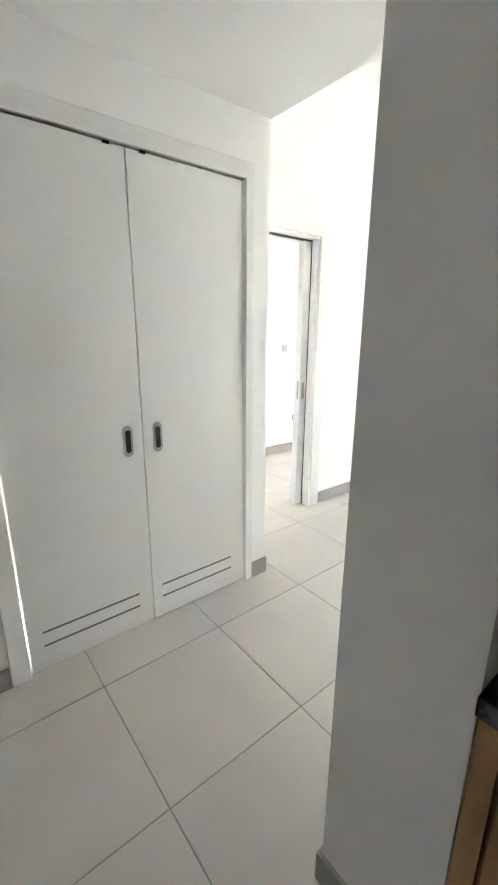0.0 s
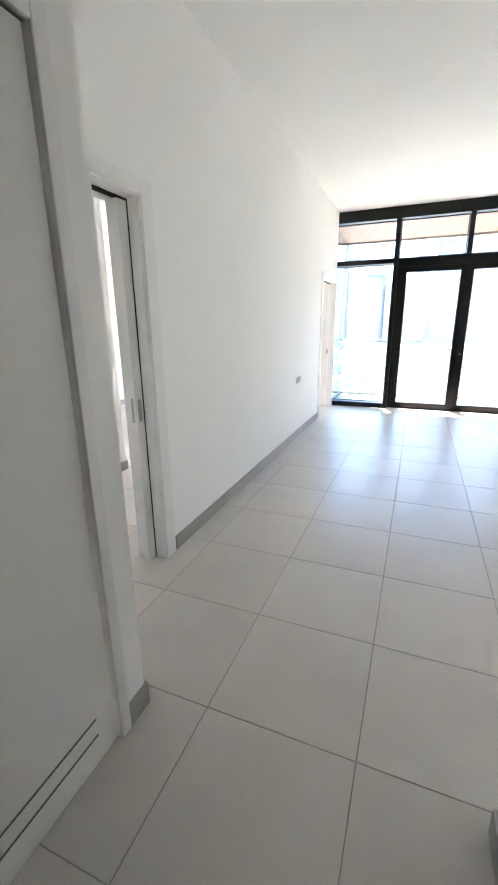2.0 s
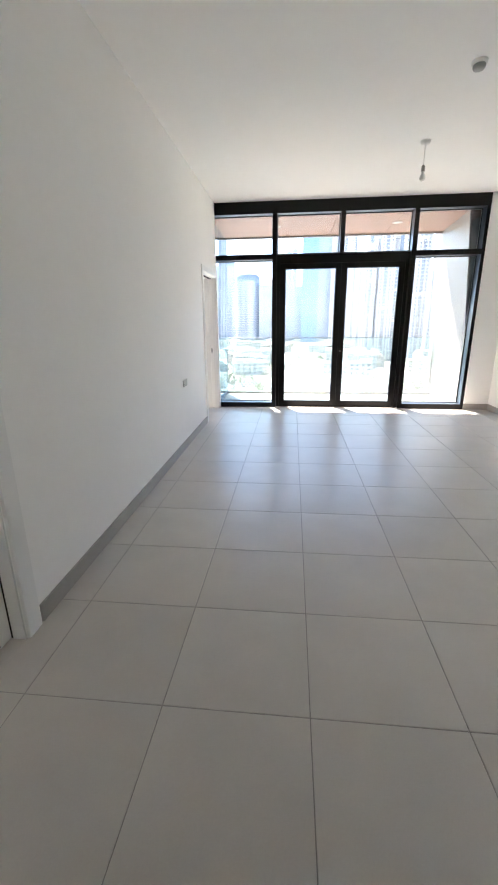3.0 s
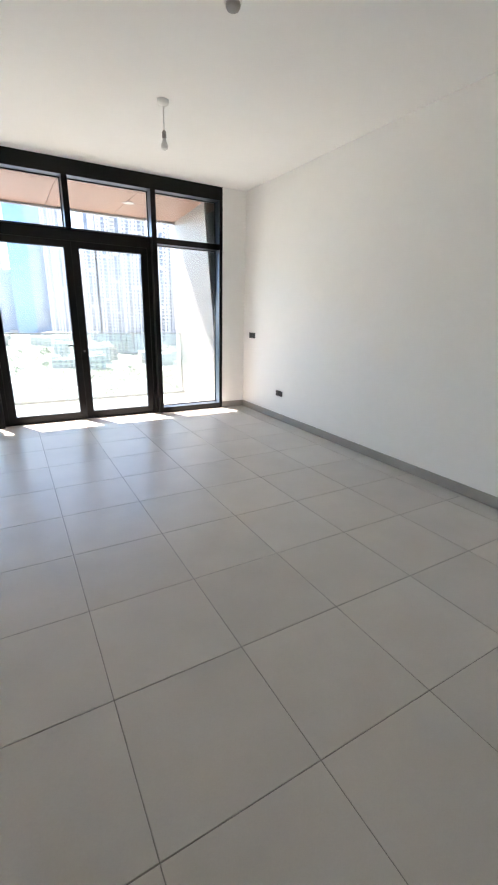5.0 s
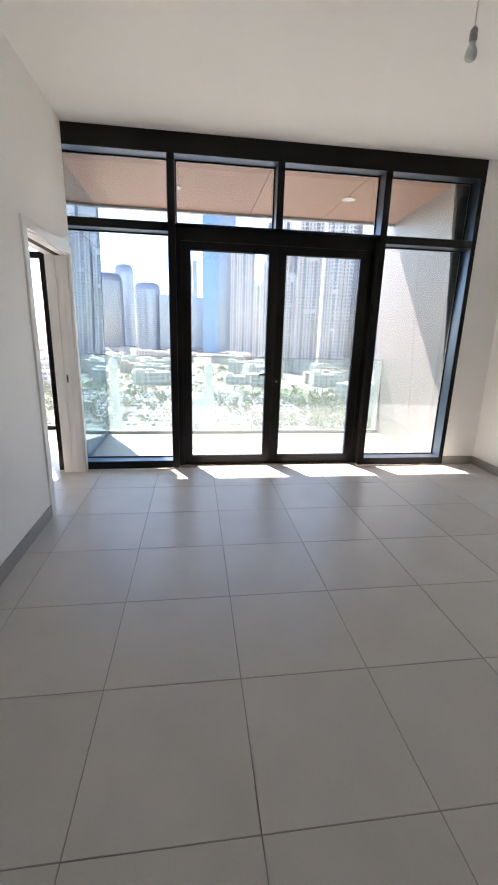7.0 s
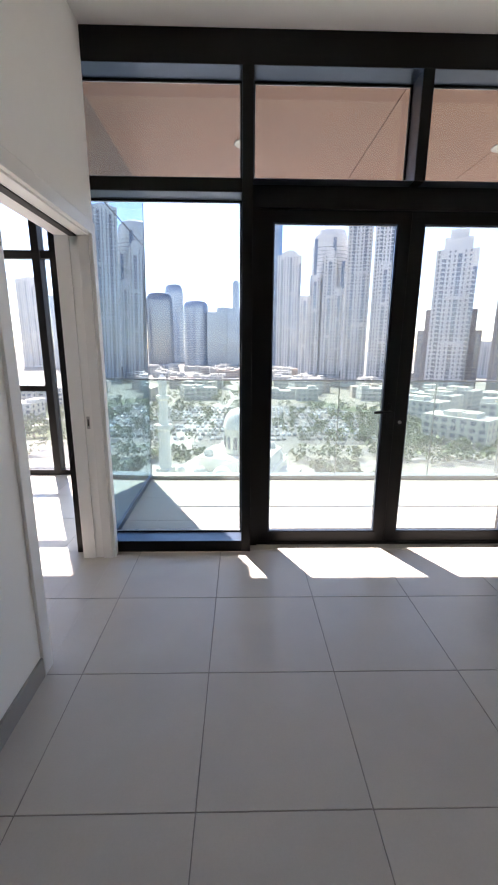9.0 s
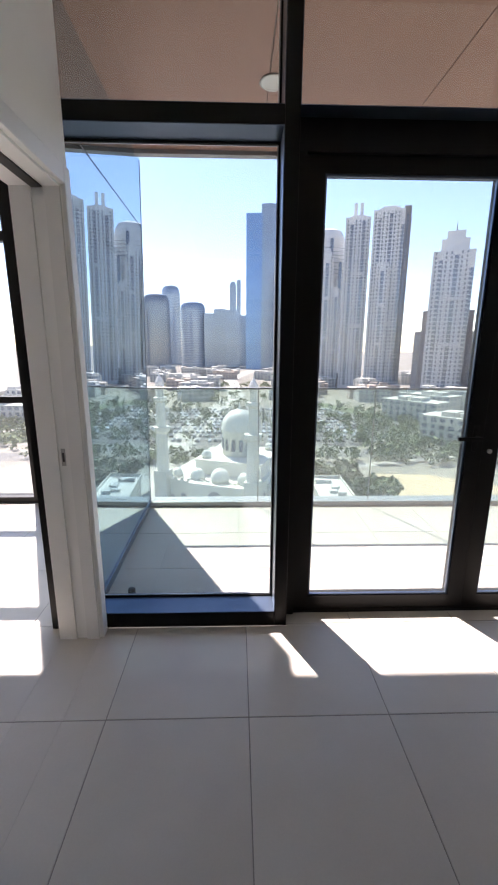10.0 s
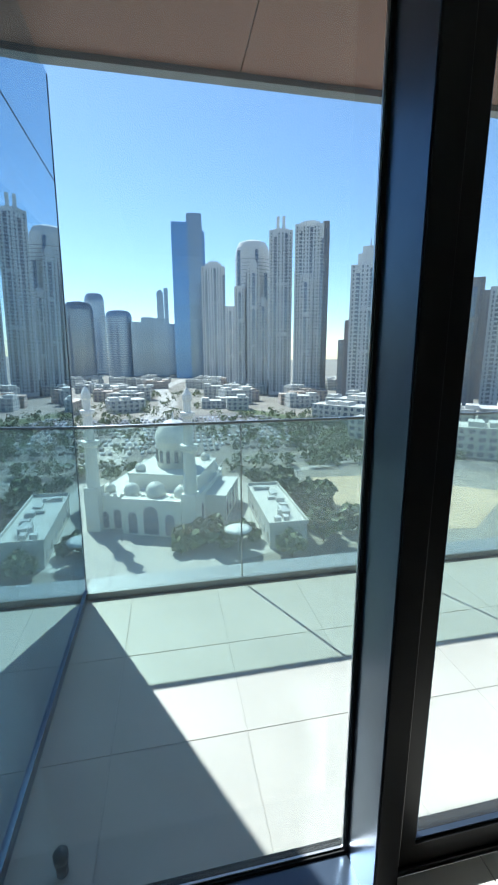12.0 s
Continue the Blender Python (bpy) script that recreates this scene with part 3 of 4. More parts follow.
plate("socket", (-1.399, -4.48, 0.43), 0, BLKPL, "black socket on the bedroom wall", "socket", 1, "socket")

# ---- kitchen corner ----
unit = thing("kitchen_base_unit", "oak-veneered kitchen base unit with plain doors", "cabinet", (2.10, -6.93, 0))
part("body", boxes((0.004, 2.5, -0.58, 0.0, 0.1, 0.88)), WOOD, unit)
part("plinth", boxes((0.004, 2.5, -0.53, 0.0, 0, 0.1)), BLACK, unit)
part("end_filler", boxes((0.004, 0.045, -0.60, -0.58, 0.1, 0.872)), WOOD, unit)
for i in range(4):
    part("cabinet_door", boxes((0.052 + i * 0.6, 0.646 + i * 0.6, -0.60, -0.58, 0.105, 0.872), bevel=0.002), WOOD, unit)
top = tagged(part("worktop", boxes((2.104, 4.6, -7.56, -6.93, 0.88, 0.92), bevel=0.003), STONE), "black stone kitchen worktop", "worktop")


# ---- tiled floors, laid piece by piece ----
def tiles(name, material, regions, z, gx, gy, step, label, bed, joint=None):
    f = tagged(part(name, boxes(*[(a, b, c, d, bed[0], bed[1]) for a, b, c, d in regions]), joint or GROUT), label, "floor", kind="structure")
    shared = {}
    J = 0.0022
    for x0, x1, y0, y1 in regions:
        for i in range(math.floor((x0 - gx) / step), math.ceil((x1 - gx) / step)):
            for j in range(math.floor((y0 - gy) / step), math.ceil((y1 - gy) / step)):
                a, b = max(gx + i * step + J, x0), min(gx + (i + 1) * step - J, x1)
                c, d = max(gy + j * step + J, y0), min(gy + (j + 1) * step - J, y1)
                if b - a < 0.006 or d - c < 0.006:
                    continue
                key = (round(b - a, 3), round(d - c, 3))
                if key not in shared:
                    w, h = key
                    me = bpy.data.meshes.new("tile")
                    e = 0.0012
                    v = [(sx * w / 2, sy * h / 2, -0.008) for sx, sy in ((-1, -1), (1, -1), (1, 1), (-1, 1))]
                    v += [(sx * w / 2, sy * h / 2, -e) for sx, sy in ((-1, -1), (1, -1), (1, 1), (-1, 1))]
                    v += [(sx * (w / 2 - e), sy * (h / 2 - e), 0) for sx, sy in ((-1, -1), (1, -1), (1, 1), (-1, 1))]
                    faces = [(8, 9, 10, 11)] + [(k, (k + 1) % 4, (k + 1) % 4 + 4, k + 4) for k in range(4)] + [(k + 4, (k + 1) % 4 + 4, (k + 1) % 4 + 8, k + 8) for k in range(4)]
                    me.from_pydata(v, [], faces)
                    me.materials.append(material)
                    shared[key] = me
                t = new("tile", shared[key])
                t.location = ((a + b) / 2, (c + d) / 2, z)
                t.parent = f
    return f


tiles("floor", TILE, [(0.0, RIGHT, -6.58, 0.0), (1.005, 3.127, 0.0, 0.115), (FOY - 0.18, RIGHT, BACK, -6.58), (0.0, FOY - 0.18, END_Y, -6.58), (-0.2, 0, -6.58, -5.68), (-0.2, 0, -1.11, -0.075), (BED_L, -0.2, -4.31, BED_F - 0.12), (-1.4, -0.2, -6.9, -4.31)],
      0.0, 0.18, 0.02, 0.6, "large matt greige porcelain floor tiles", (-0.06, -0.0025))
tiles("balcony_floor", BALT, [(-0.2, 4.46, 0.2, BAL_F + 0.01)], BAL_Z, 0.145, 0.195, 0.6, "pale beige porcelain balcony tiles", (BAL_Z - 0.06, BAL_Z - 0.0025), PALEJ)

# ---- the town below ----
GZ = -44.0
SAND = mat("pale_sand", (0.52, 0.40, 0.26), 0.95, vary=0.12, scale=0.08)
TOWN = mat("dusty_town_ground", (0.26, 0.24, 0.20), 0.95, vary=0.3, scale=0.03)
ASPHALT = mat("block_paved_road", (0.17, 0.165, 0.155), 0.9, vary=0.2, scale=0.1)
PAVING = mat("pale_paving", (0.42, 0.40, 0.36), 0.85, vary=0.1, scale=0.3)
LAWN = mat("irrigated_grass", (0.09, 0.12, 0.05), 0.95, vary=0.3, scale=0.15)
LEAF = mat("dusty_leaves", (0.19, 0.215, 0.115), 0.8, island=0.4)
BARK = mat("bark", (0.12, 0.09, 0.06), 0.9)
RENDERW = mat("white_render", (0.56, 0.54, 0.49), 0.8, vary=0.06, scale=0.2)
MARBLE = mat("cream_white_stone", (0.70, 0.68, 0.62), 0.6, vary=0.05, scale=0.4)
CONC = mat("pale_concrete", (0.66, 0.655, 0.65), 0.75, vary=0.06, scale=0.05)
CONCD = mat("brown_grey_concrete", (0.28, 0.25, 0.24), 0.7, vary=0.08, scale=0.05)
TGLASS = mat("tower_window_glass", (0.17, 0.20, 0.25), 0.12, metal=0.3, vary=0.2, scale=0.05, spec=0.8)
BLUEG = mat("blue_curtain_wall", (0.16, 0.32, 0.58), 0.2, metal=0.35, vary=0.15, scale=0.03, spec=0.8)
# glass of the far towers; distance haze is put into its blue
GREYG = mat("haze_blue_curtain_wall", (0.30, 0.36, 0.44), 0.2, metal=0.35, vary=0.15, scale=0.03, spec=0.7)
ROOFP = mat("roof_plant_metal", (0.45, 0.44, 0.42), 0.6, island=0.3)
CARS = mat("car_paint", (0.42, 0.42, 0.43), 0.3, island=0.8)
TERRA = mat("terracotta_render", (0.50, 0.41, 0.34), 0.8, vary=0.1, scale=0.1)

structure("ground", boxes((-4500, 4500, -300, 4900, GZ - 1, GZ)), TOWN, "dusty town ground reaching the horizon", "ground")


def flat(bm, pts, z):
    bm.faces.new([bm.verts.new((x, y, z)) for x, y in pts])
    return bm


def ribbon(pts, half, z):
    bm = bmesh.new()
    rows = []
    for i, p in enumerate(pts):
        a, b = Vector(pts[max(i - 1, 0)]), Vector(pts[min(i + 1, len(pts) - 1)])
        d = (b - a).normalized()
        n = Vector((-d.y, d.x)) * half
        rows.append([bm.verts.new((p[0] + s * n.x, p[1] + s * n.y, z)) for s in (1, -1)])
    for a, b in zip(rows, rows[1:]):
        bm.faces.new((a[0], a[1], b[1], b[0]))
    return bm


structure("sand_lot", flat(bmesh.new(), [(42, 118), (50, 142), (72, 140), (112, 112), (80, 88), (52, 92)], GZ + 0.06), SAND, "bare fenced lot of yellow sand", "ground")
structure("pavement_mosque", flat(bmesh.new(), [(-60, 92), (-45, 160), (25, 150), (34, 90), (0, 78)], GZ + 0.04), PAVING, "pale paved forecourt round the mosque", "pavement")
structure("road_boulevard", ribbon([(-260, 130), (-120, 165), (0, 178), (60, 172), (130, 140), (240, 90)], 7, GZ + 0.08), ASPHALT, "asphalt boulevard beyond the mosque", "road")
structure("road_avenue", ribbon([(-30, 178), (-20, 260), (0, 400), (-10, 600), (40, 900)], 9, GZ + 0.1), PAVING, "pale winding avenue between the blocks", "road")
structure("car_park", flat(bmesh.new(), [(-70, 190), (-60, 300), (60, 330), (110, 250), (60, 185)], GZ + 0.05), ASPHALT, "large asphalt car park", "car park")
structure("lawn", flat(bmesh.new(), [(-160, 190), (-75, 195), (-64, 300), (-140, 330)], GZ + 0.05), LAWN, "irrigated green beside the car park", "lawn")
structure("lawn_park", flat(bmesh.new(), [(112, 185), (122, 250), (70, 345), (50, 340), (104, 250), (70, 185)], GZ + 0.07), LAWN, "planted green strip beside the car park", "lawn")

for k, (a, b) in enumerate((((-150, 195), (-70, 300)), ((-140, 260), (-64, 230)), ((-120, 160), (-200, 330)), ((62, 190), (118, 240)), ((40, 150), (120, 175)))):
    structure("pavement_path", ribbon([a, ((a[0] + b[0]) / 2 + 6, (a[1] + b[1]) / 2), b], 2.2, GZ + 0.12 + 0.01 * k), PAVING, "pale paved path across the green", "pavement")
rng = random.Random(11)


def car_field():
    """Rows of parked cars, body and cabin each."""
    bm = bmesh.new()
    for row in range(11):
        y = 196 + row * 10.5
        for k in range(44):
            x = -58 + k * 3.0 + row * 0.6
            if rng.random() < 0.22 or x > 95 - abs(row - 4) * 4:
                continue
            yy = y + rng.uniform(-0.4, 0.4)
            v = [(-0.9, -2.2, 0.3), (0.9, -2.2, 0.3), (0.9, 2.2, 0.3), (-0.9, 2.2, 0.3), (-0.9, -2.2, 0.95), (0.9, -2.2, 0.95), (0.9, 2.2, 0.95), (-0.9, 2.2, 0.95),
                 (-0.75, -1.5, 1.5), (0.75, -1.5, 1.5), (0.75, 0.9, 1.5), (-0.75, 0.9, 1.5)]
            w = [bm.verts.new((x + a, yy + b, GZ + c)) for a, b, c in v]
            for f in ((0, 1, 5, 4), (1, 2, 6, 5), (2, 3, 7, 6), (3, 0, 4, 7), (4, 5, 9, 8), (5, 6, 10, 9), (6, 7, 11, 10), (7, 4, 8, 11), (8, 9, 10, 11)):
                bm.faces.new([w[i] for i in f])
    return bm


tagged(part("parked_cars", car_field(), CARS), "rows of parked cars, mostly white and grey", "cars", kind="stuff")


def crown(bm, x, y, z, r, h, n):
    """Loose leafy clumps with gaps between them, in an uneven crown."""
    lobes = [(x + rng.uniform(-.7, .7) * r, y + rng.uniform(-.7, .7) * r, z + rng.uniform(0.05, 0.8) * h, r * rng.uniform(0.25, 0.55)) for _ in range(8)]
    for _ in range(n):
        cx, cy, cz, cr = rng.choice(lobes)
        d = Vector((rng.gauss(0, 1), rng.gauss(0, 1), rng.gauss(0, 0.8))).normalized()
        p = Vector((cx, cy, cz)) + d * cr * rng.uniform(0.6, 1.05)
        u = Vector((rng.gauss(0, 1), rng.gauss(0, 1), rng.gauss(0, 1))).normalized()
        w = d.cross(u).normalized() if abs(d.dot(u)) < 0.95 else Vector((1, 0, 0))
        s = r * rng.uniform(0.10, 0.22)
        q = (d * 0.5 + u).normalized().cross(w) * s
        w = w * s
        bm.faces.new([bm.verts.new(p + a * w + b * q) for a, b in ((-1, -.6), (.2, -1), (1, .1), (.3, 1), (-.8, .6))])


def tree(x, y, r, h):
    t = thing("tree", "dusty green leafy tree on the ground below", "tree", (0, 0, 0), group="trees by the mosque")
    bm = bmesh.new()
    bm_cyl(bm, 0.22, 0.12, h * 0.55, Matrix.Translation((x, y, GZ)), seg=8)
    for k in range(4):
        a = k * 1.7 + rng.random()
        m = Matrix.Translation((x, y, GZ + h * 0.4)) @ Matrix.Rotation(a, 4, "Z") @ Matrix.Rotation(radians(40), 4, "Y")
        bm_cyl(bm, 0.1, 0.04, h * 0.4, m, seg=6)
    part("trunk", bm, BARK, t)
    bm = bmesh.new()
    crown(bm, x, y, GZ + h * 0.3, r, h * 0.7, 1100)
    part("crown", bm, LEAF, t)


for x, y, r, h in ((4, 92, 4.2, 6), (9, 94, 4.5, 7), (13.5, 91, 4, 6), (18.6, 93.5, 3.2, 5), (27, 82.5, 3.6, 6), (37, 89, 4.4, 7), (38, 97, 4.2, 8), (41, 103, 4.5, 9), (43, 109, 4.2, 8),
                   (38, 112, 4, 9), (36.5, 121, 4.2, 9), (37, 126, 5, 9), (29, 131, 4, 8), (46, 92, 4.2, 7), (50, 88, 4.5, 7), (-30, 104, 3.6, 6), (-36, 112, 4, 7), (-42, 98, 4.4, 7), (-27, 96, 3.4, 5), (46, 116, 4, 7)):
    tree(x, y, r, h)

bm = bmesh.new()
for _ in range(900):
    zone = rng.random()
    if zone < 0.3:
        x, y = rng.uniform(-165, -60), rng.uniform(165, 330)
    elif zone < 0.55:
        x, y = rng.uniform(60, 125), rng.uniform(150, 270)
    elif zone < 0.75:
        x, y = rng.uniform(-65, 110), 191 + 10.5 * rng.randint(0, 12) + rng.uniform(-1, 1)
    elif zone < 0.9:
        x, y = rng.uniform(-90, 60), rng.uniform(320, 520)
    else:
        x, y = rng.uniform(-60, 130), rng.uniform(152, 168)
    crown(bm, x, y, GZ + 1.0, rng.uniform(1.6, 3.8), rng.uniform(3.5, 6), 50)
tagged(part("distant_trees", bm, LEAF), "many dusty green trees among roads and car parks", "trees", kind="stuff")


# ---- mosque ----
def arch_panel(bm, w, h, depth, seg=8):
    """A pointed-arch block standing on z = 0, centred on x, reaching from y = 0 to y = depth."""
    pts = [(-w / 2, 0), (w / 2, 0)]
    for i in range(seg + 1):
        a = math.pi * i / seg
        pts.append((w / 2 * math.cos(a), h - w / 2 + w / 2 * math.sin(a) * 1.15))
    lo = [bm.verts.new((x, 0, z)) for x, z in pts]
    hi = [bm.verts.new((x, depth, z)) for x, z in pts]
    bm.faces.new(lo)
    bm.faces.new(list(reversed(hi)))
    for i in range(len(pts)):
        j = (i + 1) % len(pts)
        bm.faces.new((lo[j], lo[i], hi[i], hi[j]))
    return bm


def dome(bm, r, x, y, z, drum=0.4):
    prof = [(r * 0.94, 0), (r * 0.94, r * drum), (r * 1.02, r * drum + 0.05 * r), (r * 1.0, r * (drum + 0.1))]
    prof += [(r * math.cos(a) ** 0.9, r * (drum + 0.1) + r * 1.08 * math.sin(a)) for a in [radians(d) for d in range(12, 85, 12)]]
    prof += [(r * 0.05, r * (drum + 1.25)), (r * 0.03, r * (drum + 1.6))]
    lathe(bm, prof, 20, Matrix.Translation((x, y, z)))


def mosque():
    m = thing("mosque", "cream-white stone mosque with domes and two minarets", "mosque", (-20.5, 109, GZ), -20)
    W, Dp, H = 28.0, 32.0, 9.0
    part("hall", boxes((0, W, 0, Dp, 0, H), (-0.3, W + 0.3, -0.3, Dp + 0.3, H, H + 0.5), (9, 25, -2.5, 0.1, 0, H + 0.8), (W, W + 6, 10, 28, 0, H - 1.5)), MARBLE, m)
    part("upper_hall", boxes((7, 27, 7, 27, H + 0.5, H + 4.5), (6.7, 27.3, 6.7, 27.3, H + 4.5, H + 4.9)), MARBLE, m)
    for i in range(15):
        for yy in (-0.3, Dp - 0.1):
            part("merlon", boxes((i * 1.95, i * 1.95 + 0.9, yy, yy + 0.4, H + 0.5, H + 1.3)), MARBLE, m)
    for x, w, h, y in ((3.0, 2.0, 4.4, -0.02), (6.6, 2.0, 5.2, -0.02), (12, 2.4, 5.6, -2.52), (17, 4.0, 7.4, -2.52), (22, 2.4, 5.6, -2.52), (26.6, 1.0, 3.2, -0.02)):
        bm = arch_panel(bmesh.new(), w + 0.8, h + 0.6, 0.15)
        bm.transform(Matrix.Translation((x, y - 0.13, 0.4)))
        part("arch_surround", bm, MARBLE, m)
        bm = arch_panel(bmesh.new(), w, h, 0.1)
        bm.transform(Matrix.Translation((x, y - 0.2, 0.5)))
        part("arched_opening", bm, TGLASS, m)
    for k in range(6):
        bm = arch_panel(bmesh.new(), 1.6, 5.0, 0.12)
        bm.transform(Matrix.Translation((W + 6.1 if k >= 2 else W + 0.1, 2.4 + k * 4.6, 1.2)) @ Matrix.Rotation(radians(90), 4, "Z"))
        part("side_window", bm, TGLASS, m)
    bm = bmesh.new()
    dome(bm, 5.4, 17, 17, H + 4.9, 1.35)
    part("main_dome", bm, MARBLE, m, smooth=True)
    for k in range(14):
        bm = arch_panel(bmesh.new(), 1.1, 3.6, 0.3)
        bm.transform(Matrix.Translation((17, 17, H + 6.6)) @ Matrix.Rotation(2 * math.pi * k / 14, 4, "Z") @ Matrix.Translation((0, -5.2, 0)))
        part("drum_window", bm, TGLASS, m)
    for x, y, r in ((10, 2.0, 2.1), (24, 2.0, 2.1), (17, 1.5, 2.6), (3.2, 3.2, 1.6), (26.0, 4.4, 1.4), (25.6, 29, 1.8), (3.2, 28, 1.8), (9.5, 9.5, 1.5), (24.5, 9.5, 1.5), (9.5, 24.5, 1.5), (24.5, 24.5, 1.5)):
        bm = bmesh.new()
        dome(bm, r, x, y, (H + 4.9) if r == 1.5 else H + 0.5, 0.35)
        part("small_dome", bm, MARBLE, m, smooth=True)
    for x, y in ((0.6, -0.4), (27.4, -1.6)):
        bm = bmesh.new()
        bm_box(bm, x - 1.9, x + 1.9, y - 1.9, y + 1.9, 0, 12)
        lathe(bm, [(1.7, 12), (1.5, 22.5), (2.3, 23.2), (2.3, 24.4), (1.25, 24.5), (1.15, 31), (1.8, 31.6), (1.8, 32.4), (0.95, 32.5), (0.95, 35), (1.2, 35.4), (1.15, 36.6), (0.6, 37.6), (0.12, 38.3), (0.08, 39.5)], 12, Matrix.Translation((x, y, 0)))
        part("minaret", bm, MARBLE, m)


mosque()


def flat_block(at, turn, w, d, h, label, n=12):
    b = thing("service_building", label, "building", (*at, GZ), turn)
    part("wall", boxes((0, w, 0, d, 0, h), (-0.3, w + 0.3, -0.3, 0, h, h + 0.9), (-0.3, w + 0.3, d, d + 0.3, h, h + 0.9), (-0.3, 0, 0, d, h, h + 0.9), (w, w + 0.3, 0, d, h, h + 0.9)), RENDERW, b)
    for k in range(max(2, int(d / 5))):
        part("window", boxes((w + 0.01, w + 0.08, 1.5 + k * 5, 3.3 + k * 5, 1.4, 3.2)), TGLASS, b)
        part("window", boxes((-0.08, -0.01, 1.5 + k * 5, 3.3 + k * 5, 1.4, 3.2)), TGLASS, b)
    for k in range(n):
        x, y = rng.uniform(0.8, w - 3), rng.uniform(1, d - 4)
        part("roof_plant", boxes((x, x + rng.uniform(1, 2.4), y, y + rng.uniform(1, 3), h, h + rng.uniform(0.6, 1.8)), bevel=0.05), ROOFP, b)


flat_block((22.8, 87.5), -1, 9.2, 31, 6, "white flat-roofed service building with roof plant", 16)


def round_top_mast(x, y):
    """A round pale top on one mast, for a distant pale shape of unknown nature."""
    c = thing("round_top_mast", "round pale top on a single mast", "canopy", (x, y, GZ))
    bm = bmesh.new()
    lathe(bm, [(0.16, 0), (0.12, 6.2)], 10)
    part("mast", bm, ROOFP, c)
    bm = bmesh.new()
    lathe(bm, [(3.2, 5.4), (3.3, 5.5), (2.2, 5.95), (1.0, 6.25), (0.15, 6.4)], 24)
    part("canopy", bm, MARBLE, c, smooth=True)


round_top_mast(15.2, 88.5)


# ---- low-rise blocks ----
def lowrise(at, turn, w, d, floors, label, material=RENDERW, name="apartment_block"):
    b = thing(name, label, "building", (*at, GZ), turn, group="low-rise blocks")
    bm, win, slabs = bmesh.new(), bmesh.new(), bmesh.new()
    fh = 3.4
    H = floors * fh
    bays = max(2, int(w / 4.2))
    side = max(2, int(d / 4.2))
    bm_box(bm, 0, w, 0, d, 0, H)
    k = 0
    while k < bays:
        if (k * 7 + int(w)) % 3:
            bm_box(bm, k * w / bays + 0.3, (k + 1.6) * w / bays, 2, d * 0.8, H, H + fh * (1 if k % 2 else 0.7))
        k += 2
    for f in range(floors):
        z = f * fh
        for i in range(bays):
            x = (i + 0.5) * w / bays
            ww = 1.3 if (i + f) % 3 else 0.8
            bm_box(win, x - ww, x + ww, -0.06, 0.1, z + 0.7, z + 2.7)
            bm_box(win, x - ww, x + ww, d - 0.1, d + 0.06, z + 0.7, z + 2.7)
            if i % 2 == 0 and f:
                bm_box(slabs, x - 1.9, x + 1.9, -1.5, 0, z - 0.1, z + 0.15)
                bm_box(slabs, x - 1.9, x + 1.9, -1.5, -1.4, z + 0.15, z + 1.0)
        for i in range(side):
            y = (i + 0.5) * d / side
            bm_box(win, -0.06, 0.1, y - 0.9, y + 0.9, z + 0.8, z + 2.6)
            bm_box(win, w - 0.1, w + 0.06, y - 0.9, y + 0.9, z + 0.8, z + 2.6)
    bm_box(slabs, -0.3, w + 0.3, -0.3, d + 0.3, H - 0.15, H + 0.2)
    part("wall", bm, material, b)
    tagged(part("windows", win, TGLASS, b), kind="stuff")
    tagged(part("balconies", slabs, material, b), kind="stuff")


for x, y, turn, w, d, n in ((118, 168, 142, 34, 16, 4), (92, 196, 130, 30, 15, 4), (150, 150, 148, 36, 18, 5), (190, 128, 150, 40, 18, 5), (128, 210, 140, 38, 16, 5), (165, 190, 145, 36, 18, 5),
                            (96, 262, 128, 36, 16, 4), (205, 170, 150, 40, 18, 5), (120, 300, 125, 40, 16, 4), (160, 262, 140, 36, 18, 5), (240, 190, 150, 44, 18, 4), (150, 330, 130, 40, 18, 4)):
    lowrise((x, y), turn + 180, w, d, n, "white rendered low-rise apartment block with balconies")
for k in range(105):
    a = radians(rng.uniform(-24, 26))
    r = rng.uniform(345, 720)
    x, y = r * math.sin(a), r * math.cos(a)
    if abs(x) < 22:
        continue
    lowrise((x, y), rng.uniform(-30, 30), rng.uniform(18, 34), rng.uniform(14, 20), rng.choice((2, 3, 3, 4)), "pale sandy low-rise houses in the distance", TERRA if k % 9 == 0 else RENDERW, "house_row")
for k in range(12):
    lowrise((-150 - 26 * (k % 4) + rng.uniform(-5, 5), 190 + 60 * (k // 4)), rng.uniform(-15, 15), 22, 16, rng.choice((3, 4)), "pale low-rise block among trees")


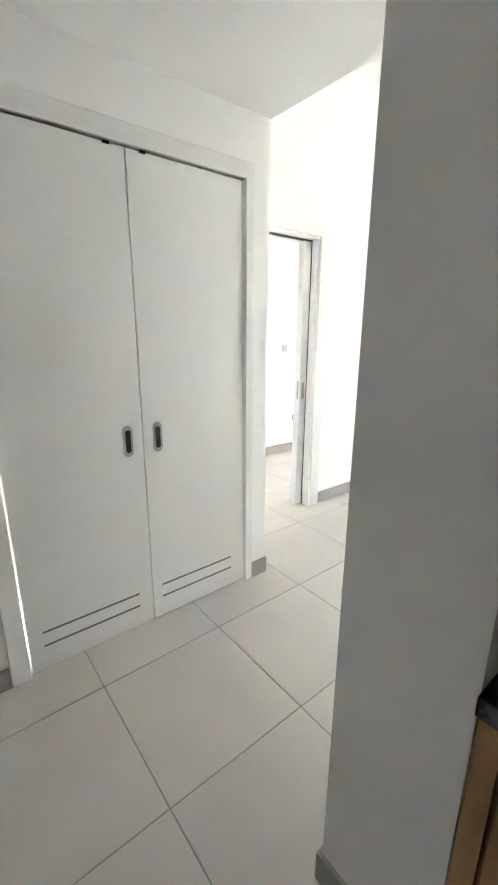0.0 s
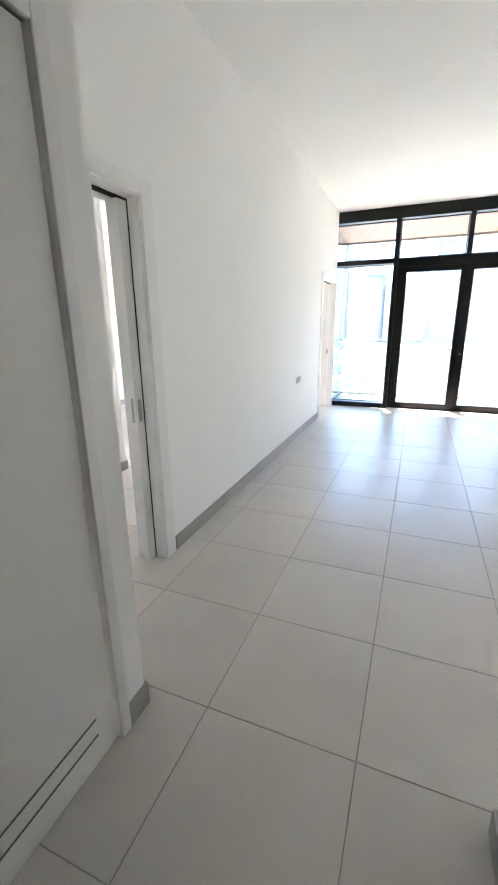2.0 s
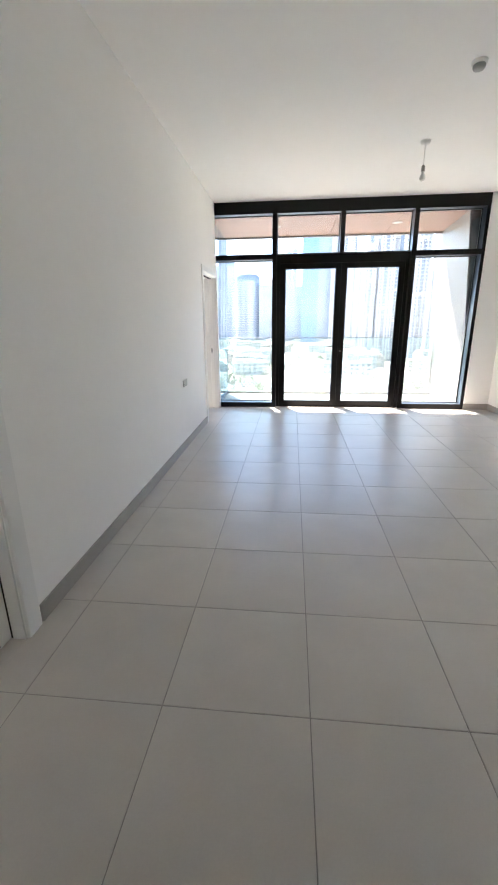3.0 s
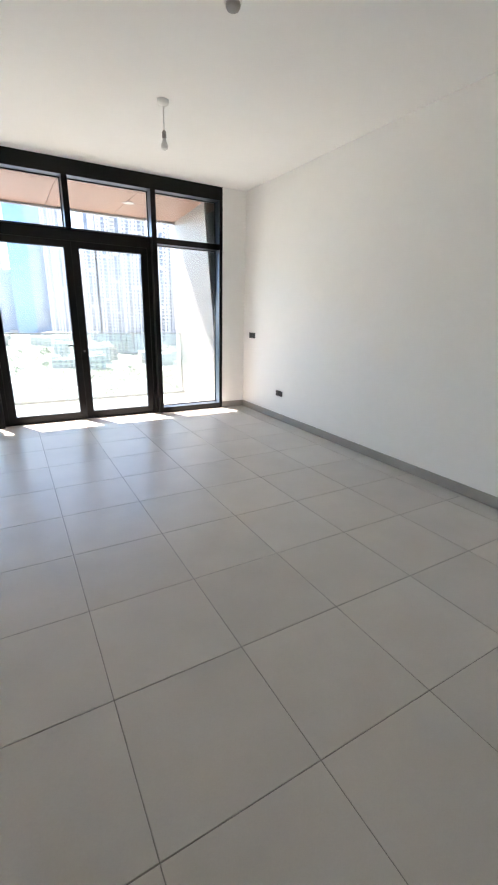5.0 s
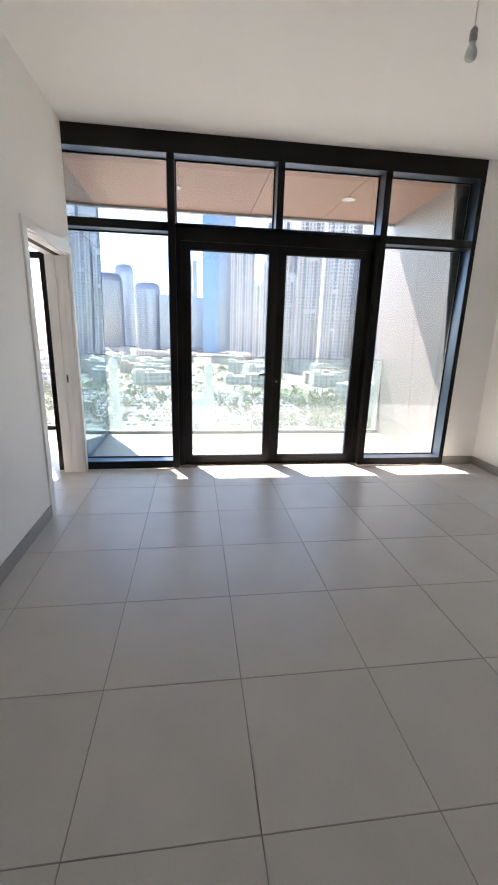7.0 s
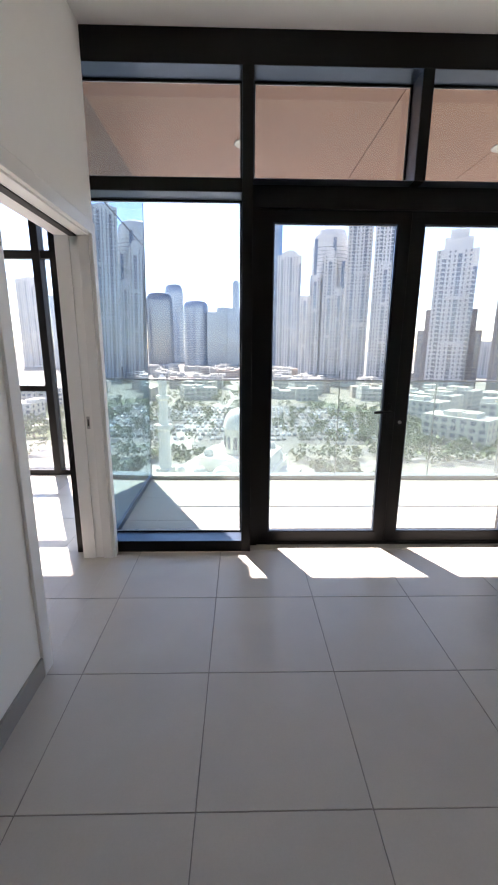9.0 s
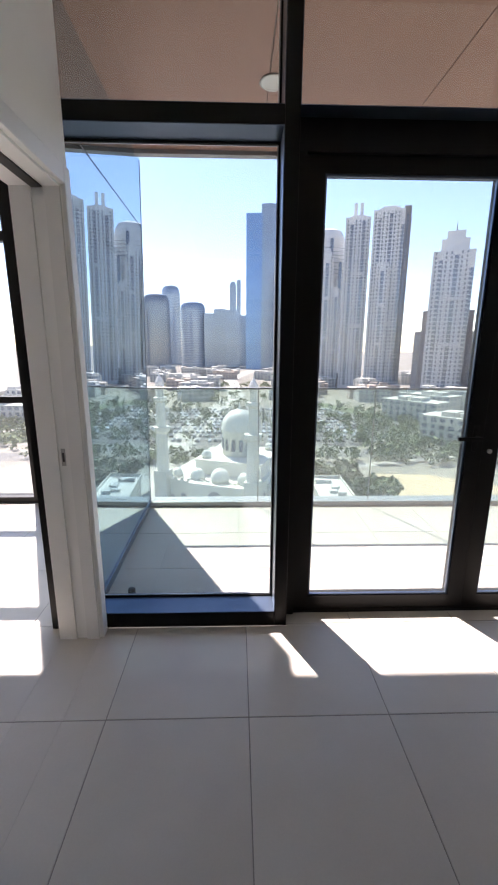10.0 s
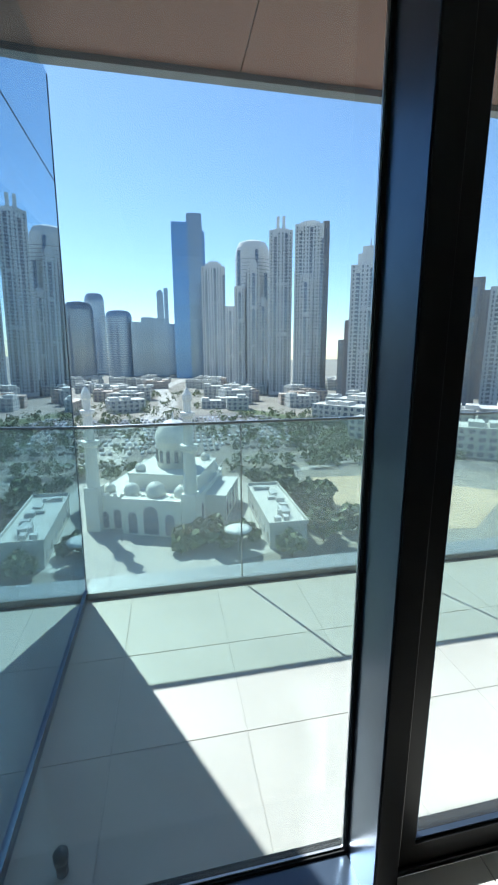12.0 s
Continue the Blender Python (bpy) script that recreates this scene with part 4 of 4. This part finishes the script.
# ---- towers ----
def tower(x, y, w, d, ztop, turn, style, label, fh=3.6, bay=3.6, crown_h=6.0, prongs=0, spire=0.0, wings=0.0, mid=0.0):
    t = thing("tower", label, "tower", (x, y, GZ), turn, group="skyline towers")
    H = ztop - GZ
    body, win, fins = bmesh.new(), bmesh.new(), bmesh.new()
    bm_box(body, -w / 2, w / 2, -d / 2, d / 2, 0, H)
    wall = {"stone": CONC, "dark": CONCD, "blue": BLUEG, "grey": GREYG}[style]
    floors, bays, sides = int(H / fh), max(3, int(w / bay)), max(3, int(d / bay))
    if style in ("stone", "dark"):
        pitch = w / bays
        for i in range(bays):
            c = (i + 0.5) * pitch - w / 2
            if i % 3 == 1:      # a glazed shaft running up the face, crossed by floor edges
                top = H - fh * (1 + (i * 5) % 4)
                bm_box(win, c - 0.42 * pitch, c + 0.42 * pitch, -d / 2 - 0.15, -d / 2 + 0.2, fh, top)
                for f in range(2, int(top / fh)):
                    bm_box(fins, c - 0.42 * pitch, c + 0.42 * pitch, -d / 2 - 0.5, -d / 2 - 0.15, f * fh - 0.3, f * fh + 0.3)
            else:
                for f in range(1, floors):
                    bm_box(win, c - 0.17 * pitch, c + 0.17 * pitch, -d / 2 - 0.15, -d / 2 + 0.2, f * fh + 0.7, f * fh + fh - 0.8)
        pitch = d / sides
        for i in range(sides):
            c = (i + 0.5) * pitch - d / 2
            for sx in (-1, 1):
                if i % 3 == 1:
                    bm_box(win, sx * w / 2 - 0.18, sx * w / 2 + 0.18, c - 0.42 * pitch, c + 0.42 * pitch, fh, H - 2 * fh)
                else:
                    for f in range(1, floors):
                        bm_box(win, sx * w / 2 - 0.18, sx * w / 2 + 0.18, c - 0.2 * pitch, c + 0.2 * pitch, f * fh + 0.6, f * fh + fh - 0.9)
        for i in range(0, bays + 1, 3):
            c = i * w / bays - w / 2
            bm_box(fins, c - 0.5, c + 0.5, -d / 2 - 1.1, -d / 2, 0, H - (i % 2) * fh * 3)
        for f in range(1, floors, 1):
            for c in (-w * 0.36, w * 0.36):
                bm_box(fins, c - w * 0.07, c + w * 0.07, -d / 2 - 1.3, -d / 2, f * fh - 0.15, f * fh + 0.9)
        for q in (0.38, 0.68):
            bm_box(fins, -w * 0.2, w * 0.34, -d / 2 - 1.6, -d / 2, H * q, H * q + fh * 0.8)
    else:
        for f in range(1, floors):
            bm_box(fins, -w / 2 - 0.12, w / 2 + 0.12, -d / 2 - 0.12, d / 2 + 0.12, f * fh, f * fh + 0.35)
        for i in range(bays + 1):
            c = i * w / bays - w / 2
            bm_box(fins, c - 0.12, c + 0.12, -d / 2 - 0.25, -d / 2, 0, H)
    if wings:
        for sx in (-1, 1):
            a, b = sorted((sx * w / 2, sx * (w / 2 + wings)))
            e, g = sorted((sx * w / 2, sx * (w / 2 + wings * 0.45)))
            wing = bmesh.new()
            bm_box(wing, a, b, -d * 0.3, d * 0.4, 0, H * 0.48)
            bm_box(wing, e, g, -d * 0.36, d * 0.4, H * 0.48, H * 0.62)
            part("wing", wing, CONCD, t)
        for f in range(1, int(H * 0.48 / fh)):
            for sx in (-1, 1):
                bm_box(win, sx * (w / 2 + wings * 0.72) - wings * 0.2, sx * (w / 2 + wings * 0.72) + wings * 0.2, -d * 0.3 - 0.15, 0, f * fh + 0.4, f * fh + 3.0)
    part("wall", body, wall, t)
    if len(win.faces):
        tagged(part("windows", win, TGLASS, t), kind="stuff")
    else:
        win.free()
    tagged(part("piers", fins, wall if style in ("stone", "dark") else GREYG, t), kind="stuff")
    if crown_h:
        part("crown", boxes((-w * 0.34, w * 0.34, -d * 0.34, d * 0.34, H, H + crown_h * 0.6), (-w * 0.22, w * 0.22, -d * 0.25, d * 0.25, H + crown_h * 0.6, H + crown_h)), wall, t)
    for k in range(prongs):
        part("prong", boxes((-w * 0.2 + k * w * 0.26, -w * 0.06 + k * w * 0.26, -2, 2, H, H + 17)), wall, t)
    if spire:
        bm = bmesh.new()
        bm_cyl(bm, 0.8, 0.15, spire, Matrix.Translation((0, 0, H + crown_h)), seg=8)
        part("spire", bm, CONCD, t)
    return t


def round_tower(x, y, r, ztop, turn, label, squash=0.6, wall=GREYG, bands=CONC, shafts=0):
    """A tower on a rounded plan whose roof slopes in a curve."""
    t = thing("tower", label, "tower", (x, y, GZ), turn, group="skyline towers")
    H = ztop - GZ
    bm = bmesh.new()
    lathe(bm, [(r, 0), (r, H * 0.9), (r * 0.93, H * 0.95), (r * 0.75, H * 0.985), (r * 0.4, H)], 28)
    bm.transform(Matrix.Diagonal((1, squash, 1, 1)))
    part("wall", bm, wall, t)
    for k in range(shafts):
        c = r * 0.9 * (2 * (k + 0.5) / shafts - 1)
        y0 = -squash * math.sqrt(max(r * r - c * c, 0)) - 1.0
        part("shaft", boxes((c - r * 0.09, c + r * 0.09, y0, y0 + 3, 0, H * (0.93 - 0.07 * ((k * 3) % 4)))), CONC if k % 2 else TGLASS, t)
    bm = bmesh.new()
    for f in range(1, int(H * 0.9 / 4)):
        lathe(bm, [(r * 1.01, f * 4), (r * 1.01, f * 4 + 0.5)], 28)
    bm.transform(Matrix.Diagonal((1, squash, 1, 1)))
    tagged(part("floor_bands", bm, bands, t), kind="stuff")


tower(36, 905, 32, 34, 262, -2, "blue", "tall blue glass tower", crown_h=0)
tower(66, 912, 30, 40, 280, -2, "grey", "tall pale grey slab beside the blue tower", crown_h=4)
tower(83, 918, 8, 36, 250, -2, "blue", "narrow blue glass edge tower", crown_h=0)
tower(92, 800, 42, 40, 160, -8, "stone", "grey stone tower with twin spires", bay=5, crown_h=10, spire=10)
tower(98, 640, 13, 30, 74, -9, "stone", "slim grey tower between taller ones", crown_h=0)
tower(93, 525, 12, 26, 84, -12, "stone", "slim stepped grey tower", crown_h=0)
round_tower(109, 526, 21, 139, -12, "pale tower with a curved crown", wall=CONC, bands=TGLASS, shafts=7)
tower(106, 505, 14, 14, 104, -12, "stone", "stone shaft in front of the curved tower", crown_h=8)
tower(116, 498, 10, 14, 66, -12, "stone", "lower stone shaft of the curved tower", crown_h=4)
tower(134, 486, 25, 26, 138, -15, "stone", "grey stone tower topped by two prongs", crown_h=4, prongs=2)
tower(155, 447, 29, 28, 134, -19, "stone", "pale stone tower with a framed top", crown_h=5)
tower(172, 444, 6, 26, 137, -19, "dark", "dark flank beside the pale tower", crown_h=0)
tower(148, 436, 12, 12, 84, -19, "stone", "lower stone shaft of the pale tower", crown_h=0)
tower(190, 376, 32, 30, 82, -26, "stone", "stepped pale tower with dark wings and a spire", crown_h=17, spire=9, wings=10)
tower(216, 318, 26, 30, 62, -33, "stone", "pale residential tower with a dark flank", crown_h=9)
tower(203, 320, 9, 30, 58, -33, "dark", "dark flank of the residential tower", crown_h=0)
tower(252, 312, 14, 24, 62, -38, "dark", "dark narrow residential tower", crown_h=0)
tower(330, 385, 30, 30, 60, -39, "dark", "brown tower in the distance", crown_h=6)
tower(285, 305, 34, 28, 56, -42, "stone", "white stepped residential tower", crown_h=20)
tower(370, 660, 60, 30, 12, -30, "stone", "wide pale block on the horizon", crown_h=0)
round_tower(-148, 790, 24, 96, 10, "dark curved glass tower", wall=TGLASS, bands=GREYG)
round_tower(-182, 1190, 25, 166, 0, "round grey tower in the haze", 0.9)
round_tower(-103, 1000, 29, 104, 0, "curved dark office tower")
tower(-84, 1075, 54, 30, 66, 2, "grey", "low wide office block behind the curved tower", crown_h=0)
tower(14, 1080, 40, 40, 80, 0, "grey", "blue-grey office block behind the tall tower", crown_h=0)
tower(-66, 1000, 22, 40, 78, 4, "grey", "plain grey office block", crown_h=0)
tower(-40, 1010, 30, 40, 88, 4, "grey", "wide grey office block", crown_h=2)
tower(-12, 1000, 34, 40, 86, 2, "grey", "wide blue-grey office block", crown_h=0)
tower(-14, 1500, 22, 30, 215, 0, "grey", "slim tower far behind", crown_h=8)
tower(6, 1500, 14, 30, 228, 0, "grey", "slim twin tower far behind", crown_h=0)
tower(-330, 820, 50, 40, 90, 12, "grey", "pale glass office tower", crown_h=6)
tower(-270, 700, 34, 34, 70, 15, "stone", "pale tower beside the office blocks", crown_h=6)
tower(-430, 900, 50, 40, 130, 15, "stone", "pale tower at the edge of town", crown_h=6)
